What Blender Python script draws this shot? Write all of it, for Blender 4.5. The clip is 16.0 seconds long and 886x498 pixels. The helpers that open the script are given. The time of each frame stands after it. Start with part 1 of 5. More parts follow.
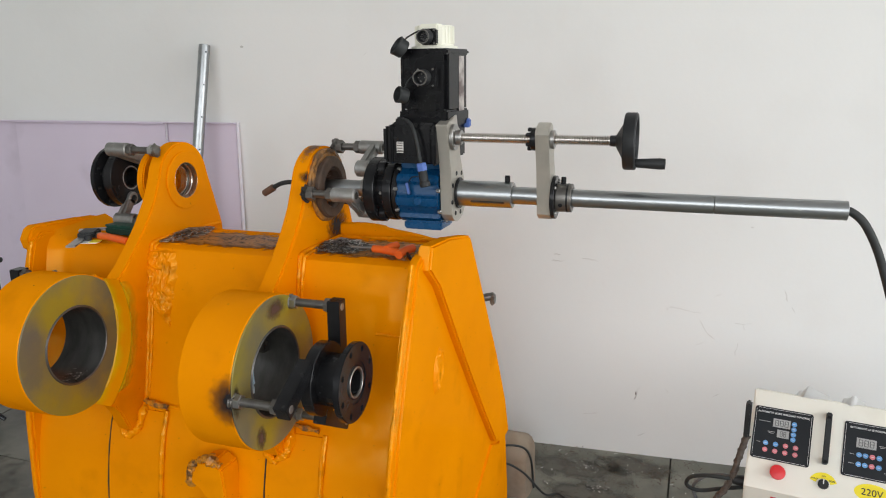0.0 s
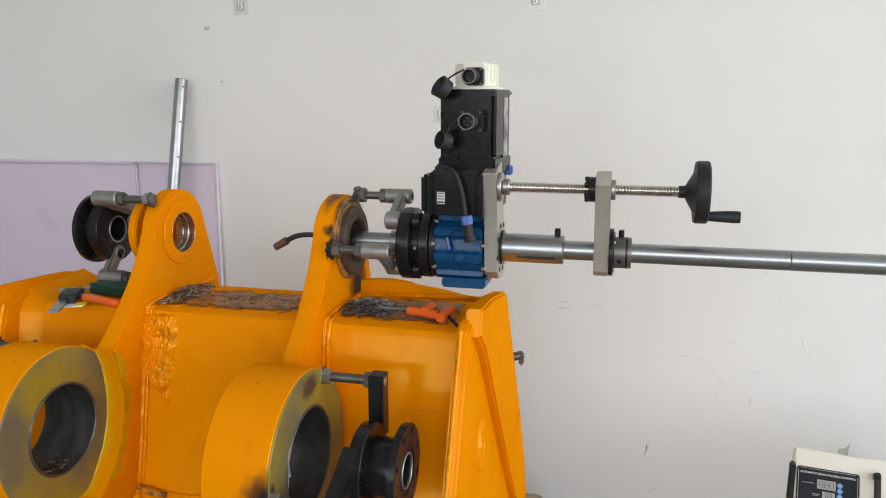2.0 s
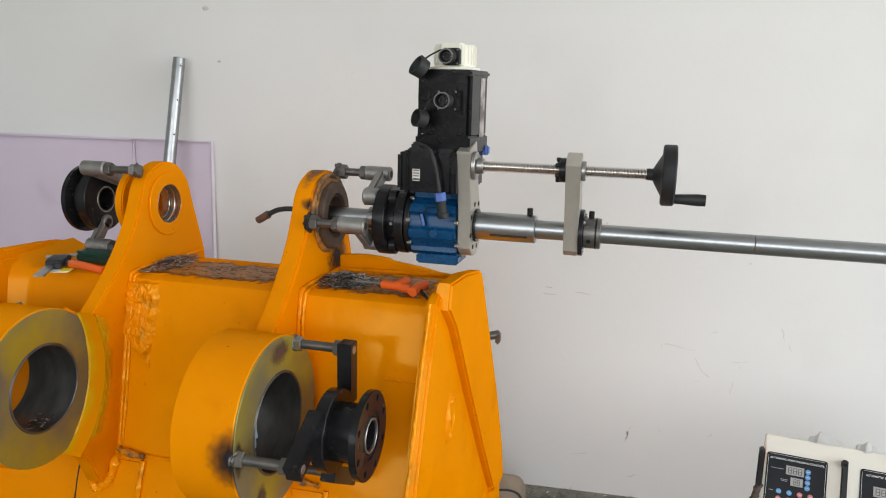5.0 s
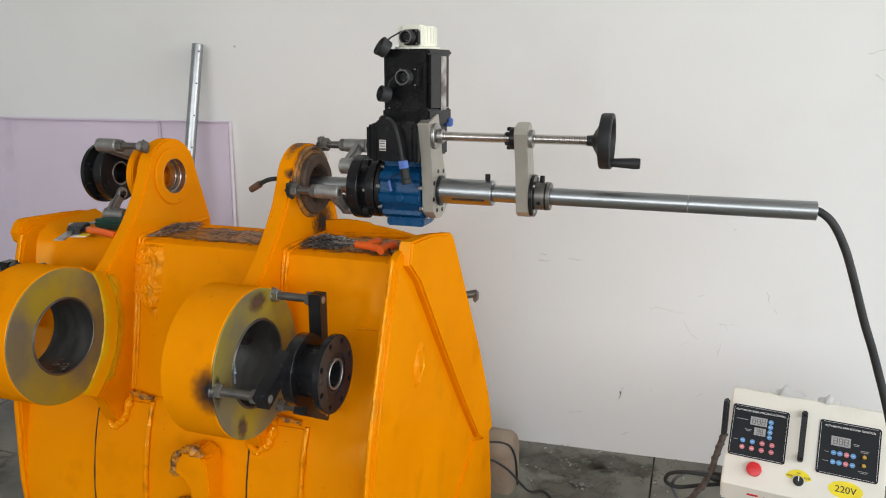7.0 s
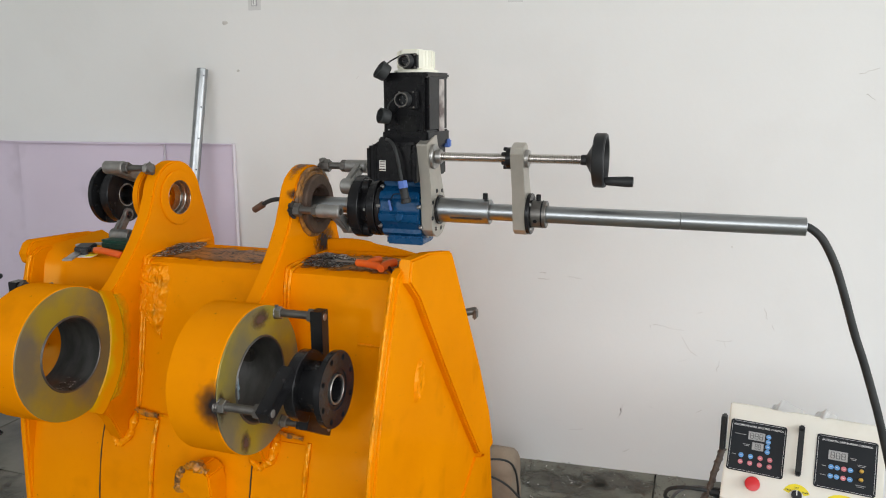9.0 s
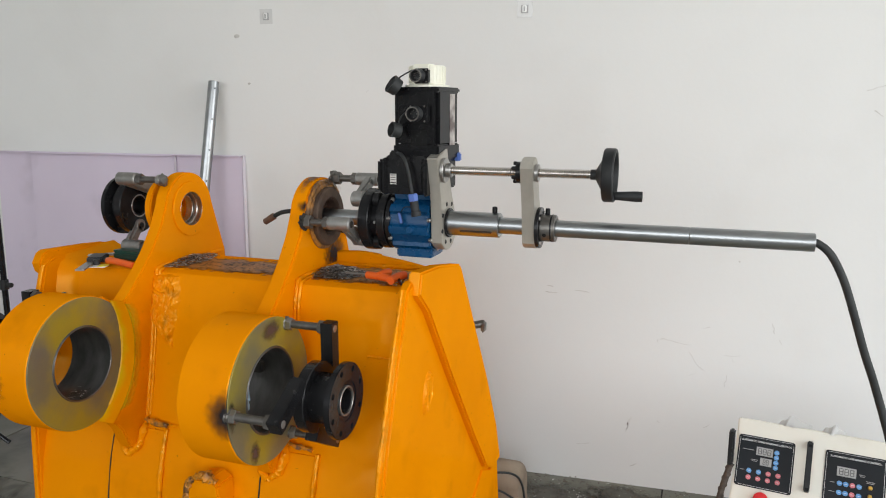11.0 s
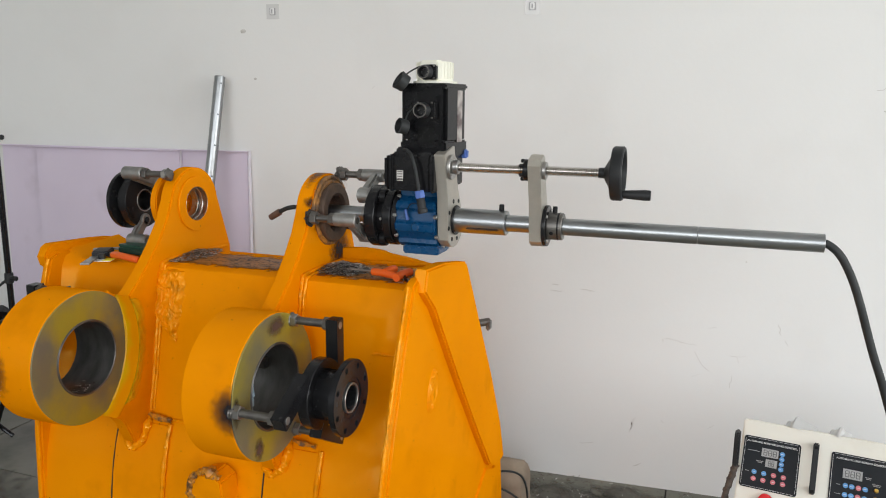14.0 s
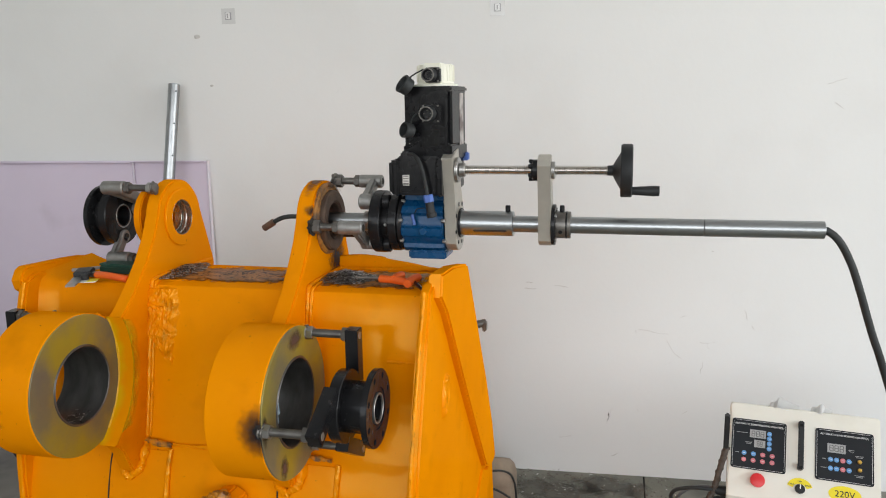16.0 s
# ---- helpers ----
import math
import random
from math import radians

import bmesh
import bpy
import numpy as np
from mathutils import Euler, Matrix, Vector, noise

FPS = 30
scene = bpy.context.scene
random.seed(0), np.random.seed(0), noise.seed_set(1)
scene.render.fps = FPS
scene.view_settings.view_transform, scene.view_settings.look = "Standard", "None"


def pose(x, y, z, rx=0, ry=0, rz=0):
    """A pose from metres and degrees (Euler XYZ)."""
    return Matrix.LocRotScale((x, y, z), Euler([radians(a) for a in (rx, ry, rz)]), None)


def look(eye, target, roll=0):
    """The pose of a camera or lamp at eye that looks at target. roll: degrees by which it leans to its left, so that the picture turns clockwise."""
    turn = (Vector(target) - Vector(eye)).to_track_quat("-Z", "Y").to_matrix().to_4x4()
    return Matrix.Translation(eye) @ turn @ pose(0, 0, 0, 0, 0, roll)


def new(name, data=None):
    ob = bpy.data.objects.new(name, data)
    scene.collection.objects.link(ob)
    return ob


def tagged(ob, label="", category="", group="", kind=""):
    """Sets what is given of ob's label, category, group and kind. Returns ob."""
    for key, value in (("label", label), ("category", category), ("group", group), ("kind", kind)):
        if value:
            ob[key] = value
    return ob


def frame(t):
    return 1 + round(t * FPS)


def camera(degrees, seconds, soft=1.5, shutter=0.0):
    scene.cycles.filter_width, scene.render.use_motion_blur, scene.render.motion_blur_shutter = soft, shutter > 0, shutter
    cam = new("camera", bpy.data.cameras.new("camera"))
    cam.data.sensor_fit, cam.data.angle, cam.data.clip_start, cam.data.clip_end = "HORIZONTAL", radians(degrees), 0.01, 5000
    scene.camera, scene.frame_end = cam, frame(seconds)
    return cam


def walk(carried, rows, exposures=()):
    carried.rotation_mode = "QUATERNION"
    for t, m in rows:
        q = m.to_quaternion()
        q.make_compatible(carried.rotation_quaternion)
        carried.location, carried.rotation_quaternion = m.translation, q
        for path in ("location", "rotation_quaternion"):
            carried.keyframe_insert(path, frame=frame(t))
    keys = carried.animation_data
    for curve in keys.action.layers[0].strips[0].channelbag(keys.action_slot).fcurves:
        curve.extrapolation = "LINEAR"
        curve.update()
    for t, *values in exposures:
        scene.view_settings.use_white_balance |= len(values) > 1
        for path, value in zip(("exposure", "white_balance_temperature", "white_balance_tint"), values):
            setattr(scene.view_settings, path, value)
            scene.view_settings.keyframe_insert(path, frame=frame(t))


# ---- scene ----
cam = camera(61.0, 16.0, 1.05)
METRES, EYE, TILT, LEAN, TURN = 1.08, 1.565, -13.5, 0.4, 18.5
ROWS = [
    (0.0, 0.0, 0.0, 0.0, 0.0, 0.0, -0.0),
    (0.5, -0.1101, 0.1163, 0.0297, -0.74, -0.25, 0.42),
    (1.0, -0.1949, 0.1865, 0.0407, -1.97, 0.02, 0.72),
    (1.5, -0.2, 0.1878, 0.0564, -3.38, 0.97, 0.84),
    (2.0, -0.2064, 0.1799, 0.0621, -4.5, 2.34, 0.64),
    (2.5, -0.2181, 0.1801, 0.0632, -4.96, 3.29, 0.24),
    (3.0, -0.224, 0.1828, 0.0599, -5.14, 3.75, -0.27),
    (3.5, -0.2198, 0.1863, 0.0569, -5.19, 3.55, -0.74),
    (4.0, -0.214, 0.1833, 0.0484, -5.11, 3.0, -1.07),
    (4.5, -0.1996, 0.1771, 0.0354, -4.73, 2.4, -1.14),
    (5.0, -0.1405, 0.1379, 0.0277, -3.96, 1.77, -0.98),
    (7.5, 0.0496, -0.0526, -0.0196, 0.26, 0.17, -0.46),
    (8.0, 0.0498, -0.0568, -0.021, 0.21, 0.85, -0.43),
    (8.5, 0.0502, -0.0623, -0.0218, 0.12, 1.43, -0.33),
    (9.0, 0.0491, -0.072, -0.0229, 0.12, 1.83, -0.22),
    (11.5, 0.0355, -0.0824, -0.0213, 0.77, 2.79, -0.84),
    (12.0, 0.0306, -0.076, -0.0214, 1.06, 2.7, -1.02),
    (12.5, 0.0265, -0.0665, -0.021, 1.19, 2.58, -1.17),
    (13.0, 0.0274, -0.0633, -0.0206, 1.14, 2.49, -1.25),
    (13.5, 0.0321, -0.0675, -0.0216, 0.96, 2.5, -1.26),
    (14.0, 0.0329, -0.0753, -0.0224, 0.75, 2.58, -1.21),
    (14.5, 0.0257, -0.0848, -0.024, 0.28, 2.65, -0.95),
    (15.0, 0.0167, -0.0899, -0.0249, -0.92, 2.65, -0.3),
    (15.5, -0.0472, -0.076, -0.0234, -2.8, 2.63, 0.66),
    (16.0, -0.1732, -0.0567, -0.0157, -5.27, 2.66, 1.72),
]
walk(cam, [(t, pose(0, 0, EYE, TILT, LEAN, TURN) @ pose(METRES * x, METRES * y, METRES * z, 90 + pitch, roll, yaw)) for t, x, y, z, yaw, pitch, roll in ROWS])

# ---- light: two unseen area lamps added behind the camera and on the right ----
world = bpy.data.worlds.new("sky_world")
scene.world = world
world.use_nodes = True
sky = world.node_tree.nodes.new("ShaderNodeTexSky")
sky.sky_type, sky.sun_disc = "NISHITA", False
sky.sun_elevation, sky.sun_rotation = radians(50), radians(160)
back = world.node_tree.nodes["Background"]
back.inputs[1].default_value = 0.12
world.node_tree.links.new(sky.outputs[0], back.inputs[0])

def area(name, at, target, sx, sy, watts, colour):
    la = bpy.data.lights.new(name, "AREA")
    la.shape, la.size, la.size_y, la.energy, la.color = "RECTANGLE", sx, sy, watts, colour
    ob = new(name, la)
    ob.matrix_world = look(at, target)
    return ob

area("front_fill", (0.5, -4.85, 2.5), (-0.3, 2.0, 1.05), 7.8, 2.6, 222, (0.985, 0.99, 1.0))
area("side_fill", (4.88, 0.0, 2.1), (0.0, 1.6, 0.9), 6.0, 2.3, 216, (0.985, 0.99, 1.0))
scene.view_settings.exposure = -0.09

# ---- materials ----
def mat(name, c1, c2=None, scale=6.0, rough=0.5, metal=0.0, bump=0.0, bscale=60.0, stain=None, sscale=2.0, samount=0.5, coat=0.0, rvar=0.1, lo=0.4, hi=0.65, stretch=None, spec=0.5, tint=None, specks=None, dent=0.0, ior=1.5):
    m = bpy.data.materials.new(name)
    m.use_nodes = True
    nt = m.node_tree
    b = nt.nodes["Principled BSDF"]
    N, L = nt.nodes.new, nt.links.new
    tc = N("ShaderNodeTexCoord")
    src = tc.outputs["Object"]
    if stretch:
        mp = N("ShaderNodeMapping")
        mp.inputs["Scale"].default_value = stretch
        L(src, mp.inputs[0])
        src = mp.outputs[0]
    def nz(s, d=6.0):
        n = N("ShaderNodeTexNoise")
        n.inputs["Scale"].default_value, n.inputs["Detail"].default_value = s, d
        L(src, n.inputs["Vector"])
        return n.outputs[0]
    def ramp(f, a, z):
        r = N("ShaderNodeMapRange")
        r.inputs[1].default_value, r.inputs[2].default_value = a, z
        L(f, r.inputs[0])
        return r.outputs[0]
    def mix(f, a, z):
        x = N("ShaderNodeMix")
        x.data_type = "RGBA"
        L(f, x.inputs[0])
        for v, s in ((a, x.inputs[6]), (z, x.inputs[7])):
            if isinstance(v, tuple):
                s.default_value = (*v, 1)
            else:
                L(v, s)
        return x.outputs[2]
    c2 = c2 or tuple(v * 0.85 for v in c1)
    col = mix(ramp(nz(scale), 0.35, 0.65), c1, c2)
    if stain:
        f = ramp(nz(sscale, 9.0), lo, hi)
        s = N("ShaderNodeMath")
        s.operation = "MULTIPLY"
        s.inputs[1].default_value = samount
        L(f, s.inputs[0])
        col = mix(s.outputs[0], col, stain)
    if specks:
        col = mix(ramp(nz(150.0, 2.0), 0.755, 0.775), col, specks)
        col = mix(ramp(nz(38.0, 3.0), 0.76, 0.775), col, specks)
    L(col, b.inputs["Base Color"])
    b.inputs["IOR"].default_value = ior
    if tint:
        b.inputs["Specular Tint"].default_value = (*tint, 1)
    r = N("ShaderNodeMapRange")
    r.inputs[3].default_value, r.inputs[4].default_value = max(0.03, rough - rvar), min(1.0, rough + rvar)
    L(nz(scale * 4), r.inputs[0])
    L(r.outputs[0], b.inputs["Roughness"])
    b.inputs["Metallic"].default_value = metal
    b.inputs["Specular IOR Level"].default_value = spec
    b.inputs["Coat Weight"].default_value = coat
    b.inputs["Coat Roughness"].default_value = 0.12
    if bump:
        bp = N("ShaderNodeBump")
        bp.inputs["Strength"].default_value, bp.inputs["Distance"].default_value = bump, 0.002
        L(nz(bscale), bp.inputs["Height"])
        L(bp.outputs[0], b.inputs["Normal"])
        if dent:
            bd = N("ShaderNodeBump")
            bd.inputs["Strength"].default_value, bd.inputs["Distance"].default_value = dent, 0.012
            L(nz(7.0, 2.0), bd.inputs["Height"])
            L(bd.outputs[0], bp.inputs["Normal"])
    return m

def lacquer(m, weight, rough, colour):
    """A thin even gloss over a coloured coat."""
    nt = m.node_tree
    b = nt.nodes["Principled BSDF"]
    b.inputs["Specular IOR Level"].default_value = 0.0
    g, x = nt.nodes.new("ShaderNodeBsdfGlossy"), nt.nodes.new("ShaderNodeMixShader")
    g.inputs["Roughness"].default_value = rough
    g.inputs["Color"].default_value = (*colour, 1)
    x.inputs[0].default_value = weight
    for link in b.inputs["Normal"].links:
        nt.links.new(link.from_socket, g.inputs["Normal"])
    nt.links.new(b.outputs[0], x.inputs[1])
    nt.links.new(g.outputs[0], x.inputs[2])
    nt.links.new(x.outputs[0], nt.nodes["Material Output"].inputs["Surface"])
    return m

ORANGE = mat("orange_paint", (0.84, 0.270, 0.0006), (0.77, 0.238, 0.0005), 3.0, 0.13, 0, 0.34, 26, (0.55, 0.16, 0.0005), 7.0, 0.45, 0.0, lo=0.57, hi=0.75, spec=0.5, tint=(1.0, 0.55, 0.08), specks=(0.10, 0.045, 0.01), dent=0.26, ior=1.17)
# dark mottle in the colour stands for shade in the weld's creases
WELD = mat("painted_weld", (0.84, 0.270, 0.0006), (0.77, 0.238, 0.0006), 20.0, 0.11, 0, 0.75, 90, (0.34, 0.11, 0.002), 30.0, 0.6, 0.0, lo=0.54, hi=0.70, spec=0.5, tint=(1.0, 0.75, 0.35), ior=1.45)
lacquer(ORANGE, 0.030, 0.12, (1.0, 0.82, 0.20))
lacquer(WELD, 0.050, 0.13, (1.0, 0.84, 0.22))
RAWFACE = mat("ground_boss_face", (0.200, 0.172, 0.075), (0.150, 0.134, 0.100), 7.0, 0.38, 0.2, 0.15, 120, (0.34, 0.26, 0.014), 5.0, 0.85, lo=0.43, hi=0.60)
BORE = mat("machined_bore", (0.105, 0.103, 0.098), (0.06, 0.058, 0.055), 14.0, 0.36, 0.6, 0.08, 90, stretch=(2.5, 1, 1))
SHINY = mat("bright_bore", (0.55, 0.52, 0.48), (0.38, 0.36, 0.33), 30, 0.28, 0.95, 0.1, 200, stretch=(12, 1, 1))
RUST = mat("rusty_steel", (0.075, 0.046, 0.030), (0.14, 0.085, 0.052), 25.0, 0.7, 0.25, 0.6, 120, (0.05, 0.035, 0.03), 12.0, 0.6)
SOOTSHADE = mat("soot_and_recess_shade", (0.012, 0.011, 0.01), (0.035, 0.028, 0.02), 40, 0.8, 0, 0.5, 150)
GRIME = mat("oily_rust_dirt", (0.50, 0.21, 0.045), (0.34, 0.15, 0.05), 16.0, 0.36, 0, 0.7, 90, (0.08, 0.045, 0.025), 26.0, 0.80, lo=0.54, hi=0.68, ior=1.2)
BLACK = mat("black_oxide_steel", (0.009, 0.009, 0.010), (0.016, 0.016, 0.017), 12.0, 0.24, 0.0, 0.06, 200, spec=0.24)
BLACKP = mat("black_motor_paint", (0.006, 0.006, 0.007), (0.010, 0.010, 0.011), 20.0, 0.20, 0, 0.10, 160, spec=0.30)
PLASTIC = mat("black_plastic", (0.016, 0.017, 0.018), (0.024, 0.025, 0.026), 20.0, 0.5, 0, 0.1, 300, spec=0.3)
RUBBER = mat("dark_rubber", (0.02, 0.022, 0.022), (0.034, 0.036, 0.036), 20.0, 0.55, 0, 0.1, 300, spec=0.3)
STEEL = mat("turned_steel", (0.40, 0.39, 0.37), (0.30, 0.29, 0.28), 30, 0.34, 0.9, 0.1, 250)
CAST = mat("bead_blasted_steel", (0.36, 0.355, 0.34), (0.28, 0.275, 0.26), 40, 0.48, 0.75, 0.35, 350, (0.18, 0.17, 0.15), 12, 0.4)
DARKSTEEL = mat("dull_dark_steel", (0.125, 0.117, 0.108), (0.175, 0.165, 0.15), 30, 0.38, 0.75, 0.25, 250)
CHROME = mat("chromed_bar", (0.36, 0.372, 0.378), (0.32, 0.332, 0.338), 9, 0.31, 1.0, 0.03, 60, rvar=0.05, stretch=(0.25, 6, 6))
SCREW = mat("bright_screw", (0.62, 0.59, 0.55), (0.52, 0.49, 0.45), 30, 0.24, 1.0)
ALU = mat("anodised_aluminium", (0.47, 0.44, 0.385), (0.43, 0.405, 0.355), 30, 0.38, 0.6, 0.06, 400)
BLUE = mat("blue_enamel", (0.004, 0.062, 0.165), (0.003, 0.048, 0.13), 10, 0.28, 0, 0.15, 60, spec=0.35)
BLUEP = mat("blue_plastic", (0.09, 0.17, 0.48), (0.07, 0.14, 0.42), 20, 0.45)
CREAM = mat("cream_plastic", (0.80, 0.79, 0.68), (0.75, 0.74, 0.63), 12, 0.5)
WALL = mat("white_emulsion", (0.755, 0.757, 0.742), (0.725, 0.728, 0.714), 1.2, 0.85, 0, 0.25, 45, (0.64, 0.625, 0.60), 1.9, 0.35, lo=0.52, hi=0.74)
CONCRETE = mat("greenish_concrete", (0.225, 0.22, 0.18), (0.15, 0.15, 0.122), 2.6, 0.5, 0, 0.3, 60, (0.06, 0.06, 0.052), 4.0, 0.75, lo=0.48, hi=0.68)
LILAC = mat("lilac_board", (0.68, 0.60, 0.71), (0.65, 0.57, 0.68), 3.0, 0.6, 0, 0.05, 100, (0.42, 0.36, 0.42), 3.2, 0.5, lo=0.58, hi=0.75)
BOARDEDGE = mat("pale_board_edge", (0.72, 0.68, 0.74), (0.66, 0.62, 0.68), 8.0, 0.7)
ORANGEGRIP = mat("orange_plastic_grip", (0.78, 0.13, 0.012), (0.70, 0.10, 0.01), 20, 0.42)

def per_piece(m, dark, light):
    """Give every loose piece of a mesh its own shade between two colours."""
    nt = m.node_tree
    g, x = nt.nodes.new("ShaderNodeNewGeometry"), nt.nodes.new("ShaderNodeMix")
    x.data_type = "RGBA"
    x.inputs[6].default_value, x.inputs[7].default_value = (*dark, 1), (*light, 1)
    k = nt.nodes.new("ShaderNodeMath")
    k.operation = "POWER"
    k.inputs[1].default_value = 3.0
    nt.links.new(g.outputs["Random Per Island"], k.inputs[0])
    nt.links.new(k.outputs[0], x.inputs[0])
    nt.links.new(x.outputs[2], nt.nodes["Principled BSDF"].inputs["Base Color"])
    return m

# ---- mesh helpers ----
POSE = {}

def thing(name, at, label, category, group="", kind=""):
    ob = new(name)
    ob.location = at
    ob.empty_display_size = 0.05
    POSE[ob] = Matrix.Translation(at)
    return tagged(ob, label, category, group, kind)

def part(name, bm, material, parent, label="", smooth=35):
    """Link a bmesh, given in world metres, as one mesh under a thing or a part."""
    if parent is not None:
        bm.transform(POSE[parent].inverted())
    bmesh.ops.recalc_face_normals(bm, faces=bm.faces)
    me = bpy.data.meshes.new(name)
    bm.to_mesh(me)
    bm.free()
    me.materials.append(material)
    ob = new(name, me)
    if parent is not None:
        ob.parent = parent
    POSE[ob] = POSE[parent] if parent is not None else Matrix()
    if smooth:
        me.shade_smooth()
        me.set_sharp_from_angle(angle=radians(smooth))
    if label:
        tagged(ob, label)
    return ob

def frame_to(d):
    return Vector(d).to_track_quat("Z", "X").to_matrix().to_4x4()

def bevelled(bm, w, seg=2):
    if w:
        es = [e for e in bm.edges if len(e.link_faces) == 2 and e.calc_face_angle(0) > 0.6]
        bmesh.ops.bevel(bm, geom=es, offset=w, segments=seg, affect="EDGES", clamp_overlap=True)
    return bm

def block(c, s, bevel=0.002, turn=None):
    bm = bmesh.new()
    bmesh.ops.create_cube(bm, size=1.0)
    bm.transform(Matrix.Diagonal((*s, 1)))
    bevelled(bm, bevel)
    bm.transform(Matrix.Translation(c) @ (turn or Matrix()))
    return bm

def slab(x0, x1, y0, y1, z0, z1, bevel=0.0):
    return block(((x0 + x1) / 2, (y0 + y1) / 2, (z0 + z1) / 2), (x1 - x0, y1 - y0, z1 - z0), bevel)

def lathe(origin, axis, profile, seg=48, closed=False):
    """Turn a profile of (radius, height) pairs about an axis. closed: the profile is a ring."""
    bm = bmesh.new()
    rings = []
    for r, h in profile:
        if r < 1e-6:
            rings.append([bm.verts.new((0, 0, h))])
        else:
            rings.append([bm.verts.new((r * math.cos(a), r * math.sin(a), h)) for a in (2 * math.pi * i / seg for i in range(seg))])
    pairs = list(zip(rings, rings[1:])) + ([(rings[-1], rings[0])] if closed else [])
    for a, b in pairs:
        for i in range(seg):
            j = (i + 1) % seg
            q = [a[i % len(a)], a[j % len(a)], b[j % len(b)], b[i % len(b)]]
            q = list(dict.fromkeys(q))
            if len(q) > 2:
                bm.faces.new(q)
    bm.transform(Matrix.Translation(origin) @ frame_to(axis))
    return bm

def rod(p, q, r, r2=None, seg=24, b=0.0015):
    p, q = Vector(p), Vector(q)
    h = (q - p).length
    r2 = r if r2 is None else r2
    b = min(b, h / 3, r / 2, r2 / 2)
    return lathe(p, q - p, [(0, 0), (r - b, 0), (r, b), (r2, h - b), (r2 - b, h), (0, h)], seg)

def pipe_x(x0, x1, y, z, r_in, r_out, seg=64, b=0.003):
    h = x1 - x0
    return lathe((x0, y, z), (1, 0, 0), [(r_in, b), (r_in + b, 0), (r_out - b, 0), (r_out, b), (r_out, h - b), (r_out - b, h), (r_in + b, h), (r_in, h - b)], seg, True)

def disc_x(x0, x1, y, z, r, seg=48, b=0.002):
    return rod((x0, y, z), (x1, y, z), r, None, seg, b)

def circle(y, z, r, n=40, a0=0.0, a1=360.0):
    full = a1 - a0 >= 360
    return [(y + r * math.cos(radians(a0 + (a1 - a0) * i / (n if full else n - 1))), z + r * math.sin(radians(a0 + (a1 - a0) * i / (n if full else n - 1)))) for i in range(n)]

def plate_x(outline, x0, x1, holes=(), bevel=0.0):
    """A plate across x with an outline and holes of (y, z) pairs."""
    bm = bmesh.new()
    edges = []
    for loop in (outline, *holes):
        vs = [bm.verts.new((x0, y, z)) for y, z in loop]
        edges += [bm.edges.new((vs[i], vs[(i + 1) % len(vs)])) for i in range(len(vs))]
    if holes:
        bmesh.ops.triangle_fill(bm, use_beauty=True, edges=edges)
    else:
        bm.faces.new(bm.verts)
    got = bmesh.ops.extrude_face_region(bm, geom=list(bm.faces))
    bmesh.ops.translate(bm, verts=[v for v in got["geom"] if isinstance(v, bmesh.types.BMVert)], vec=(x1 - x0, 0, 0))
    bmesh.ops.recalc_face_normals(bm, faces=bm.faces)
    if bevel:
        es = [e for e in bm.edges if len(e.link_faces) == 2 and e.calc_face_angle(0) > 1.0 and abs(e.verts[0].co.x - e.verts[1].co.x) < 1e-6]
        bmesh.ops.bevel(bm, geom=es, offset=bevel, segments=2, affect="EDGES", clamp_overlap=True)
    return bm

def smooth_path(pts, n=10):
    """Catmull-Rom through the points."""
    P = [Vector(p) for p in pts]
    P = [2 * P[0] - P[1]] + P + [2 * P[-1] - P[-2]]
    out = []
    for i in range(1, len(P) - 2):
        for k in range(n):
            t = k / n
            a, b, c, d = P[i - 1], P[i], P[i + 1], P[i + 2]
            out.append(0.5 * (2 * b + (c - a) * t + (2 * a - 5 * b + 4 * c - d) * t * t + (3 * b - a - 3 * c + d) * t ** 3))
    return out + [P[-2]]

def tube(pts, r, seg=10, n=10, rough=0.0, bm=None):
    path = smooth_path(pts, n)
    bm = bm or bmesh.new()
    rings = []
    up = Vector((0.31, 0.17, 0.93))
    for i, p in enumerate(path):
        d = (path[min(i + 1, len(path) - 1)] - path[max(i - 1, 0)]).normalized()
        s = d.cross(up).normalized()
        u = s.cross(d)
        rr = r * (1 + rough * 1.5 * noise.noise(p * 33)) if rough else r
        ring = []
        for k in range(seg):
            a = 2 * math.pi * k / seg
            q = p + (s * math.cos(a) + u * math.sin(a)) * rr
            if rough:
                q += Vector((noise.noise(q * 140), noise.noise(q * 140 + Vector((9, 0, 0))), noise.noise(q * 140 + Vector((0, 9, 0))))) * r * rough * 0.7
            ring.append(bm.verts.new(q))
        rings.append(ring)
    for a, b in zip(rings, rings[1:]):
        for k in range(seg):
            bm.faces.new((a[k], a[(k + 1) % seg], b[(k + 1) % seg], b[k]))
    bm.faces.new(rings[0][::-1])
    bm.faces.new(rings[-1])
    return bm

def joined(*bms):
    out = bms[0]
    for b in bms[1:]:
        me = bpy.data.meshes.new("tmp")
        b.to_mesh(me)
        b.free()
        out.from_mesh(me)
        bpy.data.meshes.remove(me)
    return out

def blob(c, r, squash=(1, 1, 1), rough=0.35, sub=2):
    bm = bmesh.new()
    bmesh.ops.create_icosphere(bm, subdivisions=sub, radius=1)
    for v in bm.verts:
        v.co = Vector(c) + Vector([v.co[i] * r * squash[i] for i in range(3)]) * (1 + rough * noise.noise(v.co * 2.3 + Vector(c) * 37))
    return bm

def hexnut(p, q, r):
    return rod(p, q, r, None, 6, 0.001)

